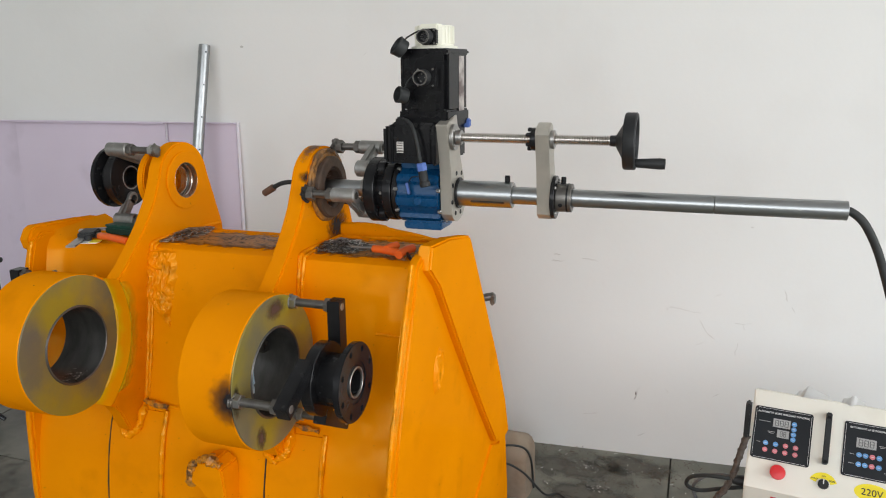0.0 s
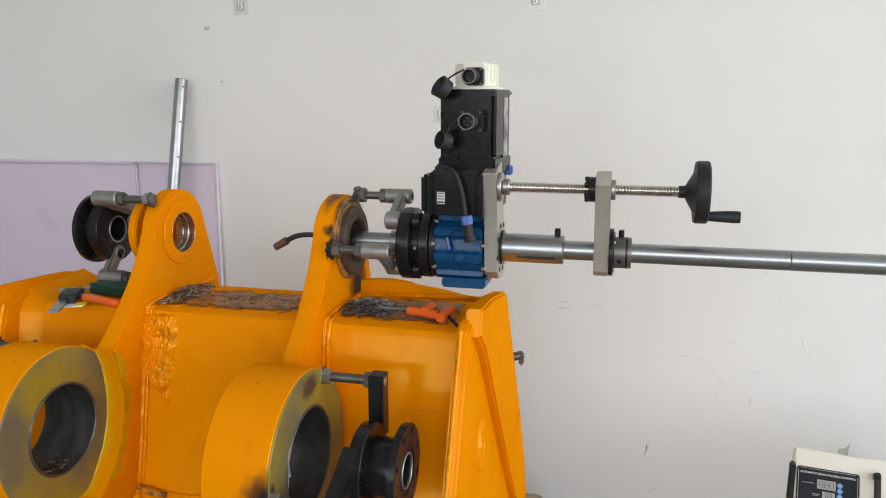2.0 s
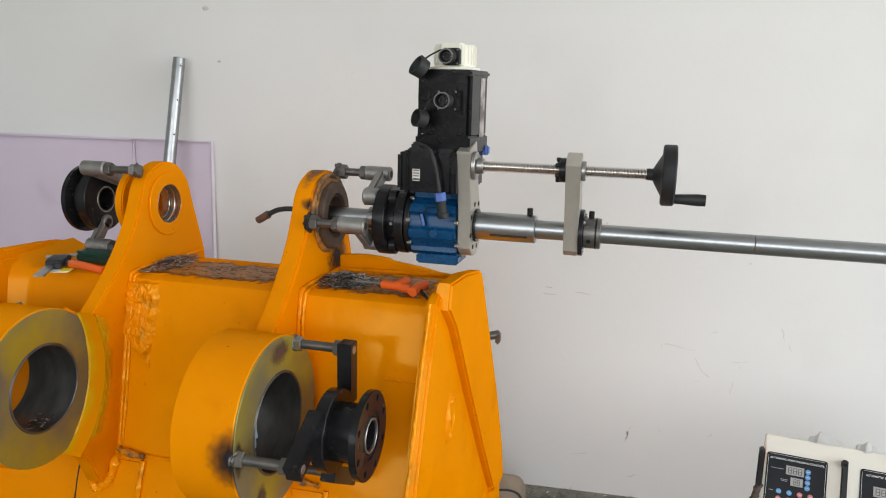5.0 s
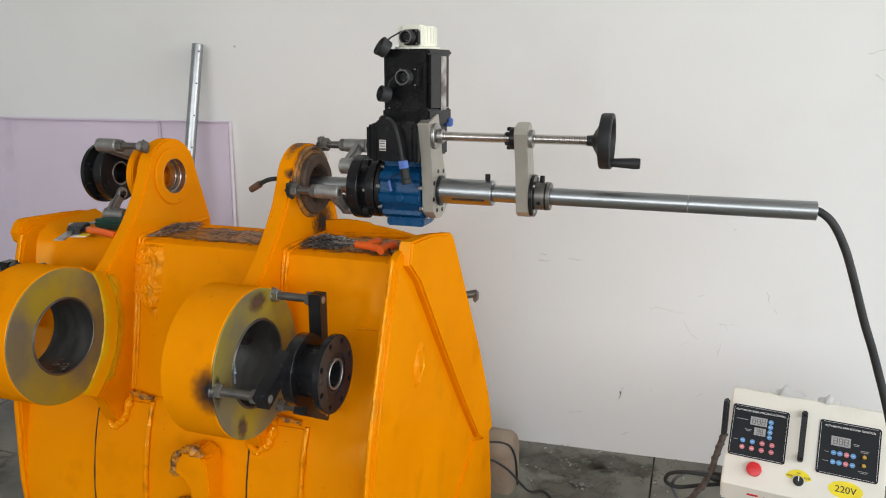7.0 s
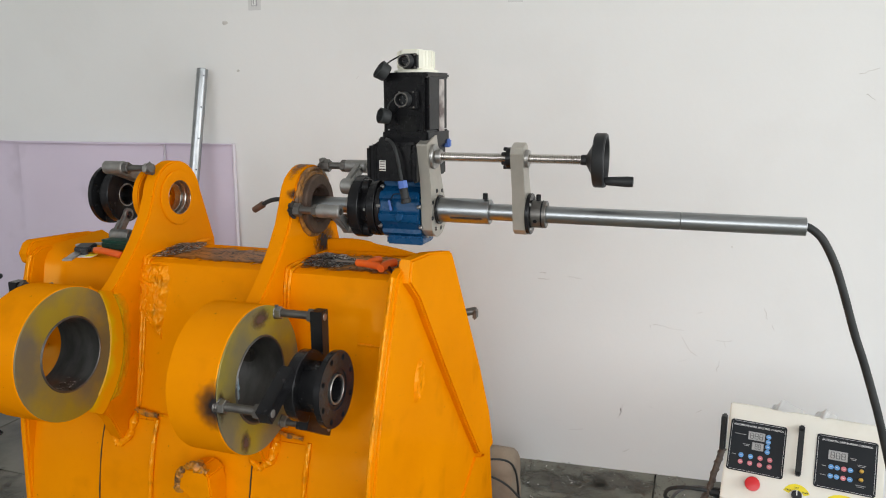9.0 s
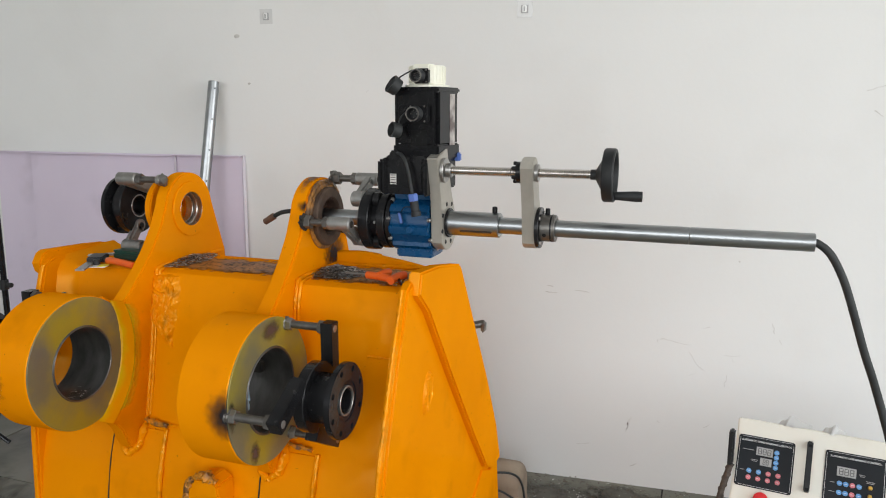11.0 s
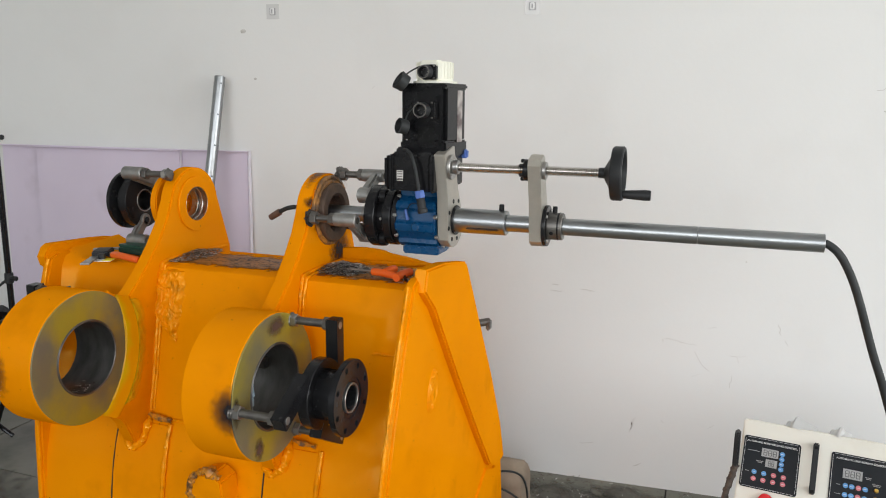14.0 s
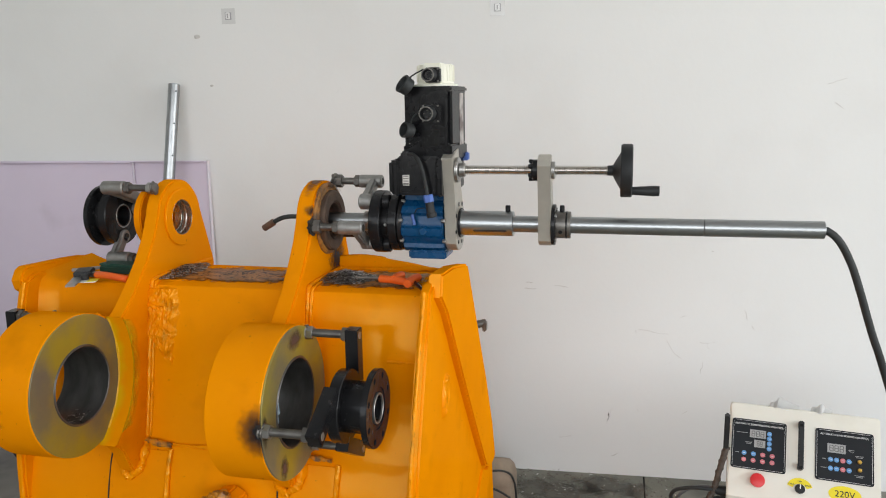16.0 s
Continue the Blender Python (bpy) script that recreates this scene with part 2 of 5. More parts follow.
# ---- the room ----
WALL_TURN = Matrix.Translation((0, 2.955, 0)) @ pose(0, 0, 0, 0, 0, 3.63)

def on_wall(u, v, d=0.0):
    """A place on the white wall: u along it, v up, d out into the room."""
    return WALL_TURN @ Vector((u, -d, v))

def film(name, colour, mask, rough=0.7, soft=0.5, centre=(0.5, 0.5, 0.5), grain=90):
    """A stain that thins out from its middle and breaks up in a noise."""
    m = mat(name, colour, None, 30, rough)
    nt = m.node_tree
    N, L = nt.nodes.new, nt.links.new
    tc, sub, mul, ln, mr, nz, add = N("ShaderNodeTexCoord"), N("ShaderNodeVectorMath"), N("ShaderNodeVectorMath"), N("ShaderNodeVectorMath"), N("ShaderNodeMapRange"), N("ShaderNodeTexNoise"), N("ShaderNodeMath")
    sub.operation, mul.operation, ln.operation, add.operation = "SUBTRACT", "MULTIPLY", "LENGTH", "MULTIPLY_ADD"
    mul.inputs[1].default_value = mask
    sub.inputs[1].default_value = centre
    nz.inputs["Scale"].default_value, nz.inputs["Detail"].default_value = grain, 6
    L(tc.outputs["Generated"], sub.inputs[0])
    L(sub.outputs[0], mul.inputs[0])
    L(mul.outputs[0], ln.inputs[0])
    L(tc.outputs["Object"], nz.inputs["Vector"])
    L(nz.outputs[0], add.inputs[0])
    add.inputs[1].default_value = soft
    L(ln.outputs["Value"], add.inputs[2])
    mr.inputs[1].default_value, mr.inputs[2].default_value, mr.inputs[3].default_value, mr.inputs[4].default_value = 0.30 + soft * 0.5, 0.48 + soft * 0.5, 0.92, 0.0
    mr.inputs[1].default_value = 0.12 + soft * 0.5
    L(add.outputs[0], mr.inputs[0])
    L(mr.outputs[0], nt.nodes["Principled BSDF"].inputs["Alpha"])
    return m

def structure(name, bm, material, label, category):
    return tagged(part(name, bm, material, None), label, category, "", "structure")

wall = slab(-6, 6, 0, 0.2, 0, 4.0)
wall.transform(WALL_TURN)
structure("wall_north", wall, WALL, "white painted plaster wall with scuffs and stains", "wall")
# the other walls, their openings and the ceiling are unseen, added around the lamps
structure("wall_west", slab(-6.2, -6.0, -5.2, 3.4, 0, 4.0), WALL, "unseen plain white side wall, added to close the room", "wall")
structure("wall_south_left", slab(-6.2, -3.6, -5.2, -5.0, 0, 4.0), WALL, "unseen plain white wall, added beside the front opening", "wall")
structure("wall_south_top", slab(-3.6, 5.2, -5.2, -5.0, 3.9, 4.0), WALL, "unseen plain white wall strip, added over the front opening", "wall")
structure("wall_east", slab(5.0, 5.2, -5.0, 3.6, 3.3, 4.0), WALL, "unseen plain white wall, added over the side opening", "wall")
structure("wall_east_low", slab(5.0, 5.2, -5.0, 3.6, 0, 0.9), WALL, "unseen plain white wall, added under the side opening", "wall")
structure("ceiling", slab(-6.2, 5.2, -5.2, 3.6, 4.0, 4.2), WALL, "unseen plain white ceiling, added to close the room", "ceiling")
floor = structure("floor", slab(-30, 30, -30, 30, -0.2, -0.012), mat("joint_filler", (0.02, 0.02, 0.018), (0.04, 0.04, 0.035), 8, 0.9), "worn greenish grey concrete floor in large slabs", "floor")
for x0, x1 in ((-9.0, -3.02), (-3.01, -0.016), (-0.009, 3.0), (3.01, 9.0)):
    for y0, y1 in ((-8.0, -1.0), (-0.99, 2.12), (2.128, 4.2)):
        part("concrete_slab", slab(x0, x1, y0, y1, -0.02, 0.0), CONCRETE, floor)

# ---- the bucket ----
AY, AZ = 1.745, 1.268      # bar axis
RY, RZ = 1.344, 0.921      # big boss axis
bucket = thing("excavator_bucket", (-1.135, 1.75, 0), "orange painted steel excavator bucket standing on the floor", "bucket")

LOW = [(1.490, 0.702), (1.466, 0.64), (1.446, 0.56), (1.432, 0.46), (1.430, 0.34), (1.445, 0.20), (1.48, 0.06), (1.50, 0.004)]

def shell_outline():
    top = [(1.80, 1.122), (1.60, 1.118), (1.585, 1.112), (1.578, 1.10)]
    front = [(1.555, 0.98), (1.525, 0.82), (1.500, 0.715)]
    return top + front + LOW + [(2.30, 0.004), (2.26, 0.40), (2.08, 0.76), (1.88, 1.08)]

part("shell", plate_x(shell_outline(), -1.695, -0.597), ORANGE, bucket, smooth=25)

SIDE_R = [(1.560, 1.150), (1.530, 1.135), (1.462, 0.97), (1.397, 0.79), (1.362, 0.66), (1.337, 0.50), (1.335, 0.34), (1.35, 0.18), (1.40, 0.05), (1.42, 0.0), (2.39, 0.0), (2.385, 0.10), (2.345, 0.33), (2.27, 0.50), (2.16, 0.70), (1.875, 1.12)]
CHEEK_R = [(1.568, 1.172), (1.70, 1.163), (1.868, 1.134), (1.885, 1.115), (2.165, 0.695), (2.285, 0.49), (2.345, 0.34), (2.26, 0.34), (2.17, 0.385), (2.02, 0.56), (1.80, 0.83), (1.62, 1.06), (1.552, 1.118)]
SIDE_L = [(1.555, 1.138), (1.520, 1.12), (1.500, 1.06), (1.474, 0.963), (1.45, 0.80), (1.433, 0.64), (1.424, 0.43), (1.43, 0.30), (1.45, 0.15), (1.47, 0.0), (2.39, 0.0), (2.385, 0.10), (2.345, 0.33), (2.27, 0.50), (2.16, 0.70), (1.84, 1.10)]
CHEEK_L = [(1.528, 1.150), (1.545, 1.158), (1.70, 1.150), (1.768, 1.144), (1.80, 1.115), (2.165, 0.695), (2.285, 0.49), (2.345, 0.34), (2.26, 0.34), (2.17, 0.385), (2.02, 0.56), (1.80, 0.83), (1.62, 1.02), (1.520, 1.100), (1.513, 1.125)]
FOOT = [(2.165, 0.372), (2.255, 0.332), (2.347, 0.332), (2.388, 0.10), (2.392, 0.0), (1.62, 0.0), (1.74, 0.16)]
for sx, side, cheek in ((1, SIDE_R, CHEEK_R), (-1, SIDE_L, CHEEK_L)):
    m = lambda x: -1.135 + sx * x
    lo, hi = sorted((m(0.535), m(0.563)))
    part("side_plate", plate_x(side, lo, hi, (), 0.006), ORANGE, bucket)
    lo, hi = sorted((m(0.548), m(0.583)))
    part("cheek_plate", plate_x(cheek, lo, hi, (), 0.005), ORANGE, bucket)
    lo, hi = sorted((m(0.552), m(0.570)))
    part("heel_plate", plate_x(FOOT, lo, hi, (), 0.002), ORANGE, bucket)
    xf = m(0.545)
    part("edge_weld", tube([(xf, y + 0.001, z) for y, z in side[1:9]], 0.0052, 8, 60, 0.26), WELD, bucket, "lumpy painted weld along the edge")
    if sx < 0:
        continue
    xi = m(0.531)
    part("corner_weld", tube([(xi, 1.578, 1.10), (xi, 1.555, 0.98), (xi, 1.525, 0.82), (xi, 1.502, 0.715)], 0.006, 8, 40, 0.22), WELD, bucket)

# the deck flares up to the far side plate
def flare():
    path = [(1.80, 1.122, 0.15, 1), (1.70, 1.121, 0.1, 1), (1.61, 1.118, -0.1, 1), (1.586, 1.110, -0.7, 0.7), (1.576, 1.09, -0.97, 0.2), (1.555, 0.98, -0.98, 0.18), (1.525, 0.82, -0.98, 0.18), (1.502, 0.72, -0.98, 0.18)]
    bm = bmesh.new()
    rows = [[bm.verts.new((-1.585 - 0.105 * u, y + ny * (0.034 * u * u - 0.002), z + nz * (0.024 * u * u - 0.002))) for u in (i / 8 for i in range(9))] for y, z, ny, nz in path]
    for a, c in zip(rows, rows[1:]):
        for i in range(8):
            bm.faces.new((a[i], a[i + 1], c[i + 1], c[i]))
    return bm
part("flared_corner", flare(), ORANGE, bucket, "", 60)

# scar of a cut-off lug on the visible side
def scar(cy, cz, ry, rz, lean):
    """A torch-cut stub under paint: a low oval pad with a burr round it and a furrow through it."""
    bm = bmesh.new()
    n, m = 20, 48
    mid = bm.verts.new((-0.559, cy, cz))
    rows = []
    for i in range(1, n + 1):
        r = i / n
        row = []
        for j in range(m):
            a = 2 * math.pi * j / m
            w = 1 + 0.16 * noise.noise(Vector((math.cos(a) * 1.6, math.sin(a) * 1.6, 4.0)))
            p, q = r * ry * w * math.cos(a), r * rz * w * math.sin(a)
            y, z = cy + p + lean * q, cz + q
            burr = math.exp(-((r - 0.82) / 0.09) ** 2) * (0.5 + 0.7 * noise.noise(Vector((y * 60, z * 60, 1.0))))
            furrow = math.exp(-((p / ry + 0.30 + 0.25 * math.sin(q / rz * 2.5)) / 0.16) ** 2)
            h = 0.0055 * min(1.0, (1 - r) * 9) + 0.0075 * burr * min(1.0, (1 - r) * 14) - 0.0072 * furrow * (1 - r ** 4) + 0.0016 * (1 - r) * noise.noise(Vector((y * 110, z * 110, 2.0)))
            row.append(bm.verts.new((-0.5728 + 0.0006 + h, y, z)))
        rows.append(row)
    mid.co.x = rows[0][0].co.x
    for j in range(m):
        bm.faces.new((mid, rows[0][j], rows[0][(j + 1) % m]))
        for a, c in zip(rows, rows[1:]):
            bm.faces.new((a[j], a[(j + 1) % m], c[(j + 1) % m], c[j]))
    return bm
part("cut_scar", scar(1.650, 0.835, 0.030, 0.058, 0.22), WELD, bucket, "torch-cut scar of a lug under the paint")

# deck behind the ears: dirty top plate and raised back edge
rim_pts = [(-0.95, 1.815, 1.148), (-0.90, 1.82, 1.156), (-0.84, 1.83, 1.158), (-0.785, 1.835, 1.152), (-0.77, 1.837, 1.146), (-0.70, 1.843, 1.134), (-0.64, 1.85, 1.120), (-0.60, 1.85, 1.112)]
def rim_plate():
    bm = bmesh.new()
    path = smooth_path(rim_pts, 8)
    rows = [[bm.verts.new(p + Vector((0, -0.007, 0))), bm.verts.new(p + Vector((0, 0.007, 0.001))), bm.verts.new(Vector((p.x, p.y + 0.007, 1.04))), bm.verts.new(Vector((p.x, p.y - 0.007, 1.04)))] for p in path]
    for a, c in zip(rows, rows[1:]):
        for i in range(4):
            bm.faces.new((a[i], a[(i + 1) % 4], c[(i + 1) % 4], c[i]))
    bm.faces.new(rows[0]), bm.faces.new(rows[-1])
    return bm
part("back_rim", rim_plate(), ORANGE, bucket)
part("back_weld", tube([(x, y - 0.010, 1.122) for x, y in ((-0.90, 1.815), (-0.80, 1.828), (-0.70, 1.84), (-0.60, 1.85))], 0.006, 8, 20, 0.3), WELD, bucket)

def worn_edges(m):
    """The dirt breaks up towards the border of its patch."""
    nt = m.node_tree
    N, L = nt.nodes.new, nt.links.new
    tc, sub, ab, sp, mx, nz, ad, mr = N("ShaderNodeTexCoord"), N("ShaderNodeVectorMath"), N("ShaderNodeVectorMath"), N("ShaderNodeSeparateXYZ"), N("ShaderNodeMath"), N("ShaderNodeTexNoise"), N("ShaderNodeMath"), N("ShaderNodeMapRange")
    sub.operation, ab.operation, mx.operation, ad.operation = "SUBTRACT", "ABSOLUTE", "MAXIMUM", "MULTIPLY_ADD"
    sub.inputs[1].default_value = (0.5, 0.5, 0.5)
    nz.inputs["Scale"].default_value, nz.inputs["Detail"].default_value = 38, 7
    L(tc.outputs["Generated"], sub.inputs[0])
    L(sub.outputs[0], ab.inputs[0])
    L(ab.outputs[0], sp.inputs[0])
    L(sp.outputs[0], mx.inputs[0])
    L(sp.outputs[1], mx.inputs[1])
    L(tc.outputs["Object"], nz.inputs["Vector"])
    L(nz.outputs[0], ad.inputs[0])
    ad.inputs[1].default_value = 0.55
    L(mx.outputs[0], ad.inputs[2])
    mr.inputs[1].default_value, mr.inputs[2].default_value, mr.inputs[3].default_value, mr.inputs[4].default_value = 0.58, 0.72, 1.0, 0.0
    L(ad.outputs[0], mr.inputs[0])
    L(mr.outputs[0], nt.nodes["Principled BSDF"].inputs["Alpha"])
    return m
worn_edges(GRIME)

def deck_patch(x0, x1, y0, y1, z, seed):
    bm = bmesh.new()
    n = 26
    loop = []
    for i in range(n):
        a = 2 * math.pi * i / n
        ca, sa = math.cos(a), math.sin(a)
        k = max(abs(ca), abs(sa)) ** 0.75
        w = 1 + 0.12 * noise.noise(Vector((ca * 2, sa * 2, seed)))
        loop.append(bm.verts.new(((x0 + x1) / 2 + (x1 - x0) / 2 * ca / k * w, (y0 + y1) / 2 + (y1 - y0) / 2 * sa / k * min(w, 1.0), z)))
    f = bm.faces.new(loop)
    g = bmesh.ops.extrude_face_region(bm, geom=[f])
    bmesh.ops.translate(bm, verts=[v for v in g["geom"] if isinstance(v, bmesh.types.BMVert)], vec=(0, 0, 0.003))
    return bm
part("oily_deck", deck_patch(-1.345, -0.965, 1.605, 1.775, 1.1195, 3.0), GRIME, bucket, "rusty oily dirt on the deck between the ears")
part("oily_deck", deck_patch(-0.895, -0.615, 1.605, 1.80, 1.1195, 5.0), GRIME, bucket, "rusty oily dirt on the deck")

EAR_Y, EAR_Z, EAR_R = 1.232, 0.947, 0.248      # the shallow arc of the ear over the boss face
def ear_outline(over_boss):
    arc = circle(AY, AZ, 0.105, 22, 8, 168)
    right = [(1.905, 1.12), (1.905, 1.05)][::-1]
    neck = [(1.615, 1.232), (1.575, 1.176), (1.528, 1.124), (1.485, 1.083), (1.458, 1.062)]
    hug = circle(EAR_Y, EAR_Z, EAR_R, 18, 27, -53) if over_boss else circle(RY, RZ, 0.169, 18, 50, -60)
    toe = [(1.398, 0.738), (1.413, 0.718), (1.438, 0.660), (1.455, 0.646), (1.53, 0.72)]
    return right + arc + neck + hug + toe

for ex, thick in ((-1.344, 0.041), (-0.905, 0.048)):
    part("ear", plate_x(ear_outline(ex < -1), ex - thick, ex, (circle(AY, AZ, 0.049, 40),), 0.006), ORANGE, bucket)
    # welds where the ear meets the deck and the front plate
    for s, dx in ((1, 0.0), (-1, -thick)):
        q = ex + dx + s * 0.004
        part("ear_weld", tube([(q, 1.88, 1.122), (q, 1.72, 1.124), (q, 1.60, 1.124), (q, 1.578, 1.10), (q, 1.555, 0.98), (q, 1.525, 0.82), (q, 1.505, 0.72)], 0.0065, 8, 30, 0.14), WELD, bucket)
        p = q + s * 0.010
        part("ear_weld", tube([(p, 1.70, 1.122), (p, 1.60, 1.120), (p, 1.577, 1.098), (p, 1.554, 0.98), (p, 1.524, 0.82), (p, 1.504, 0.725)], 0.0045, 8, 34, 0.2), WELD, bucket, "second pass of the painted fillet weld")
    for dx, sgn in ((0.004, 1), (-thick - 0.004, -1)):
        part("toe_weld", tube([(ex + dx + sgn * 0.002, 1.508, 0.722), (ex + dx + sgn * 0.006, 1.478, 0.690), (ex + dx, 1.462, 0.655), (ex - 0.024, 1.452, 0.630)], 0.011, 10, 40, 0.34), WELD, bucket, "rough painted weld at the ear's lower tip")

# rough built-up weld patch beside the first ear
def weld_patch():
    """Folded, run-down weld metal: wide at the deck, with a tail that drifts away from the ear."""
    bm = bmesh.new()
    nu, nv = 64, 130
    grid = []
    for j in range(nv + 1):
        v = j / nv
        row = []
        for i in range(nu + 1):
            u = i / nu
            z = 1.121 - 0.215 * v
            y = 1.583 - (1.118 - z) * 0.2 if z < 1.105 else 1.5856 + (z - 1.105) * 2.2
            wob = 0.010 * noise.noise(Vector((0, v * 7, 3))) + 0.005 * noise.noise(Vector((0, v * 23, 9)))
            left = 0.0 if v < 0.62 else 0.070 * ((v - 0.62) / 0.38) ** 0.8
            right = 0.084 + 0.012 * math.sin(v * 5.0) + wob + 0.006 * v
            right = max(left + 0.012, right)
            x = left + (right - left) * u
            warp = noise.noise(Vector((x * 28, z * 18, 2.0)))
            fold = 1 - abs(noise.noise(Vector((x * 62 + warp * 1.3, z * 26 + warp, 5.0)))) * 2.2
            fine = 1 - abs(noise.noise(Vector((x * 150 + warp * 2, z * 70 - warp, 8.0)))) * 2.0
            edge = min(1.0, 5 * min(u + 0.3, 1 - u, v + 0.25, 1.02 - v))
            lump = 0.0035 + 0.0055 * max(0.0, fold) + 0.0022 * fine + 0.003 * noise.noise(Vector((x * 20, z * 12, 1.0)))
            row.append(bm.verts.new((-1.352 + x, y - max(0.0, edge) * lump * 1.35 + 0.001, z)))
        grid.append(row)
    for j in range(nv):
        for i in range(nu):
            bm.faces.new((grid[j][i], grid[j][i + 1], grid[j + 1][i + 1], grid[j + 1][i]))
    return bm
part("weld_patch", weld_patch(), WELD, bucket, "rough built-up weld run under orange paint")
part("weld_run", tube([(-1.292, 1.572, 1.085), (-1.296, 1.566, 1.05), (-1.298, 1.563, 1.03)], 0.007, 8, 8, 0.4), WELD, bucket)
part("waist_weld", tube([(-1.35, 1.495, 0.712), (-1.22, 1.495, 0.710), (-1.10, 1.495, 0.712), (-0.99, 1.495, 0.710)], 0.0055, 8, 40, 0.3), WELD, bucket)
part("face_weld", tube([(-0.690, 1.5485, 0.953), (-0.66, 1.5485, 0.953), (-0.61, 1.5485, 0.952)], 0.0030, 6, 16, 0.6), WELD, bucket)

# pads round the upper bores
part("bore_pad", pipe_x(-1.345, -1.338, AY, AZ, 0.0485, 0.080, 20, 0.002), ORANGE, bucket)
part("bore_lining", pipe_x(-1.384, -1.354, AY, AZ, 0.0445, 0.0488, 48, 0.002), SHINY, bucket, "bright machined bore lining")
part("bore_wall", pipe_x(-1.3545, -1.3385, AY, AZ, 0.0480, 0.0489, 48, 0.0005), SHINY, bucket)
part("bore_step", pipe_x(-1.388, -1.366, AY, AZ, 0.039, 0.0425, 48, 0.001), SHINY, bucket)
part("back_pad", plate_x(circle(AY, AZ, 0.089, 56), -1.433, -1.411, (circle(AY - 0.066, AZ - 0.008, 0.010, 16), circle(AY + 0.051, AZ + 0.008, 0.010, 16)), 0.003), ORANGE, bucket, "orange end disc with two small holes")
part("bore_ring", pipe_x(-0.905, -0.884, AY, AZ, 0.050, 0.080, 48, 0.004), RUST, bucket, "rusty welded bore ring")

part("ear_bore", pipe_x(-0.956, -0.887, AY, AZ, 0.0455, 0.0492, 48, 0.002), RUST, bucket, "rusty bore of the second ear")

CRUSTRUST = mat("rusty_weld_crust", (0.24, 0.115, 0.038), (0.40, 0.17, 0.025), 45.0, 0.55, 0, 1.0, 120, (0.045, 0.03, 0.022), 30.0, 0.8, lo=0.46, hi=0.6)
ring = lambda r, a0, a1, n, x: [(x, AY + r * math.cos(radians(a0 + (a1 - a0) * i / n)), AZ + r * math.sin(radians(a0 + (a1 - a0) * i / n))) for i in range(n + 1)]
part("ring_weld", tube(ring(0.083, 0, 345, 24, -0.903), 0.0065, 8, 8, 0.28), CRUSTRUST, bucket, "lumpy rusty weld round the bore ring")
part("ring_weld", tube(ring(0.0945, 35, 175, 14, -0.905), 0.0065, 8, 9, 0.35), CRUSTRUST, bucket, "lumpy rusty weld along the ear's rim")

# big lower bosses
for x0, x1, rb in ((-1.514, -1.388, 0.092), (-0.968, -0.842, 0.097)):
    boss = part("boss", pipe_x(x0, x1, RY, RZ, rb + 0.004, 0.171, 72, 0.003), ORANGE, bucket)
    part("boss_face", pipe_x(x1 - 0.002, x1 + 0.0025, RY, RZ, rb + 0.001, 0.1693, 72, 0.001), RAWFACE, boss, "bare ground steel face with yellow primer")
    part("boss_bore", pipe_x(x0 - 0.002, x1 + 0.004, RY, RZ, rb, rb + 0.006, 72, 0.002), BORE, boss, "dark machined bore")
    part("bore_edge", pipe_x(x1 + 0.001, x1 + 0.0048, RY, RZ, rb - 0.0006, rb + 0.0045, 72, 0.0022), DARKSTEEL, boss, "dull bright chamfer round the bore")
    part("boss_weld", tube([(x1 - 0.01, RY + 0.172 * math.cos(a), RZ + 0.172 * math.sin(a)) for a in (radians(q) for q in range(-75, 75, 15))], 0.006, 8, 16, 0.3), WELD, boss)

for x in (-1.4325, -0.9575):
    part("seam_gap", tube([(x, y - 0.002, z - 0.004) for y, z in LOW[:7]], 0.0017, 6, 10, 0.3), SOOTSHADE, bucket, "dark open seam")
# strips and seams of the lower shell
def strip(x, w):
    pts = [(y, z - 0.006) for y, z in LOW[:-1]] + [LOW[-1]]
    out = [(y - 0.006, z) for y, z in pts]
    return plate_x(out + [(y + 0.02, z) for y, z in pts][::-1], x, x + w, (), 0.0025)
part("wear_strip", strip(-1.43, 0.165), ORANGE, bucket)
part("wear_strip", strip(-0.955, 0.15), ORANGE, bucket)
for x in (-1.262, -0.803):
    part("seam_weld", tube([(x, y - 0.004, z) for y, z in LOW[:6]], 0.007, 8, 30, 0.2), WELD, bucket)
# broken-off hook lug
CRUST = mat("burnt_weld_crust", (0.66, 0.24, 0.004), (0.30, 0.13, 0.02), 70.0, 0.4, 0, 1.0, 120, (0.06, 0.035, 0.02), 50.0, 0.8, lo=0.50, hi=0.6)
hook_out = [(-1.128, 0.575), (-1.122, 0.610), (-1.100, 0.634), (-1.062, 0.640), (-1.036, 0.622), (-1.030, 0.56), (-1.030, 0.40), (-1.082, 0.40), (-1.086, 0.535), (-1.102, 0.560)]
hk = bmesh.new()
f = hk.faces.new([hk.verts.new((x, 1.385, z)) for x, z in hook_out])
g = bmesh.ops.extrude_face_region(hk, geom=[f])
bmesh.ops.translate(hk, verts=[v for v in g["geom"] if isinstance(v, bmesh.types.BMVert)], vec=(0, 0.07, 0))
lugp = part("hook_lug", bevelled(hk, 0.004), ORANGE, bucket, "broken-off hook lug with a torch-cut edge")
part("cut_edge", tube([(-1.133, 1.40, 0.565), (-1.130, 1.392, 0.600), (-1.110, 1.387, 0.632), (-1.075, 1.386, 0.648), (-1.040, 1.39, 0.632)], 0.011, 8, 34, 0.75), CRUST, lugp, "ragged burnt weld edge")
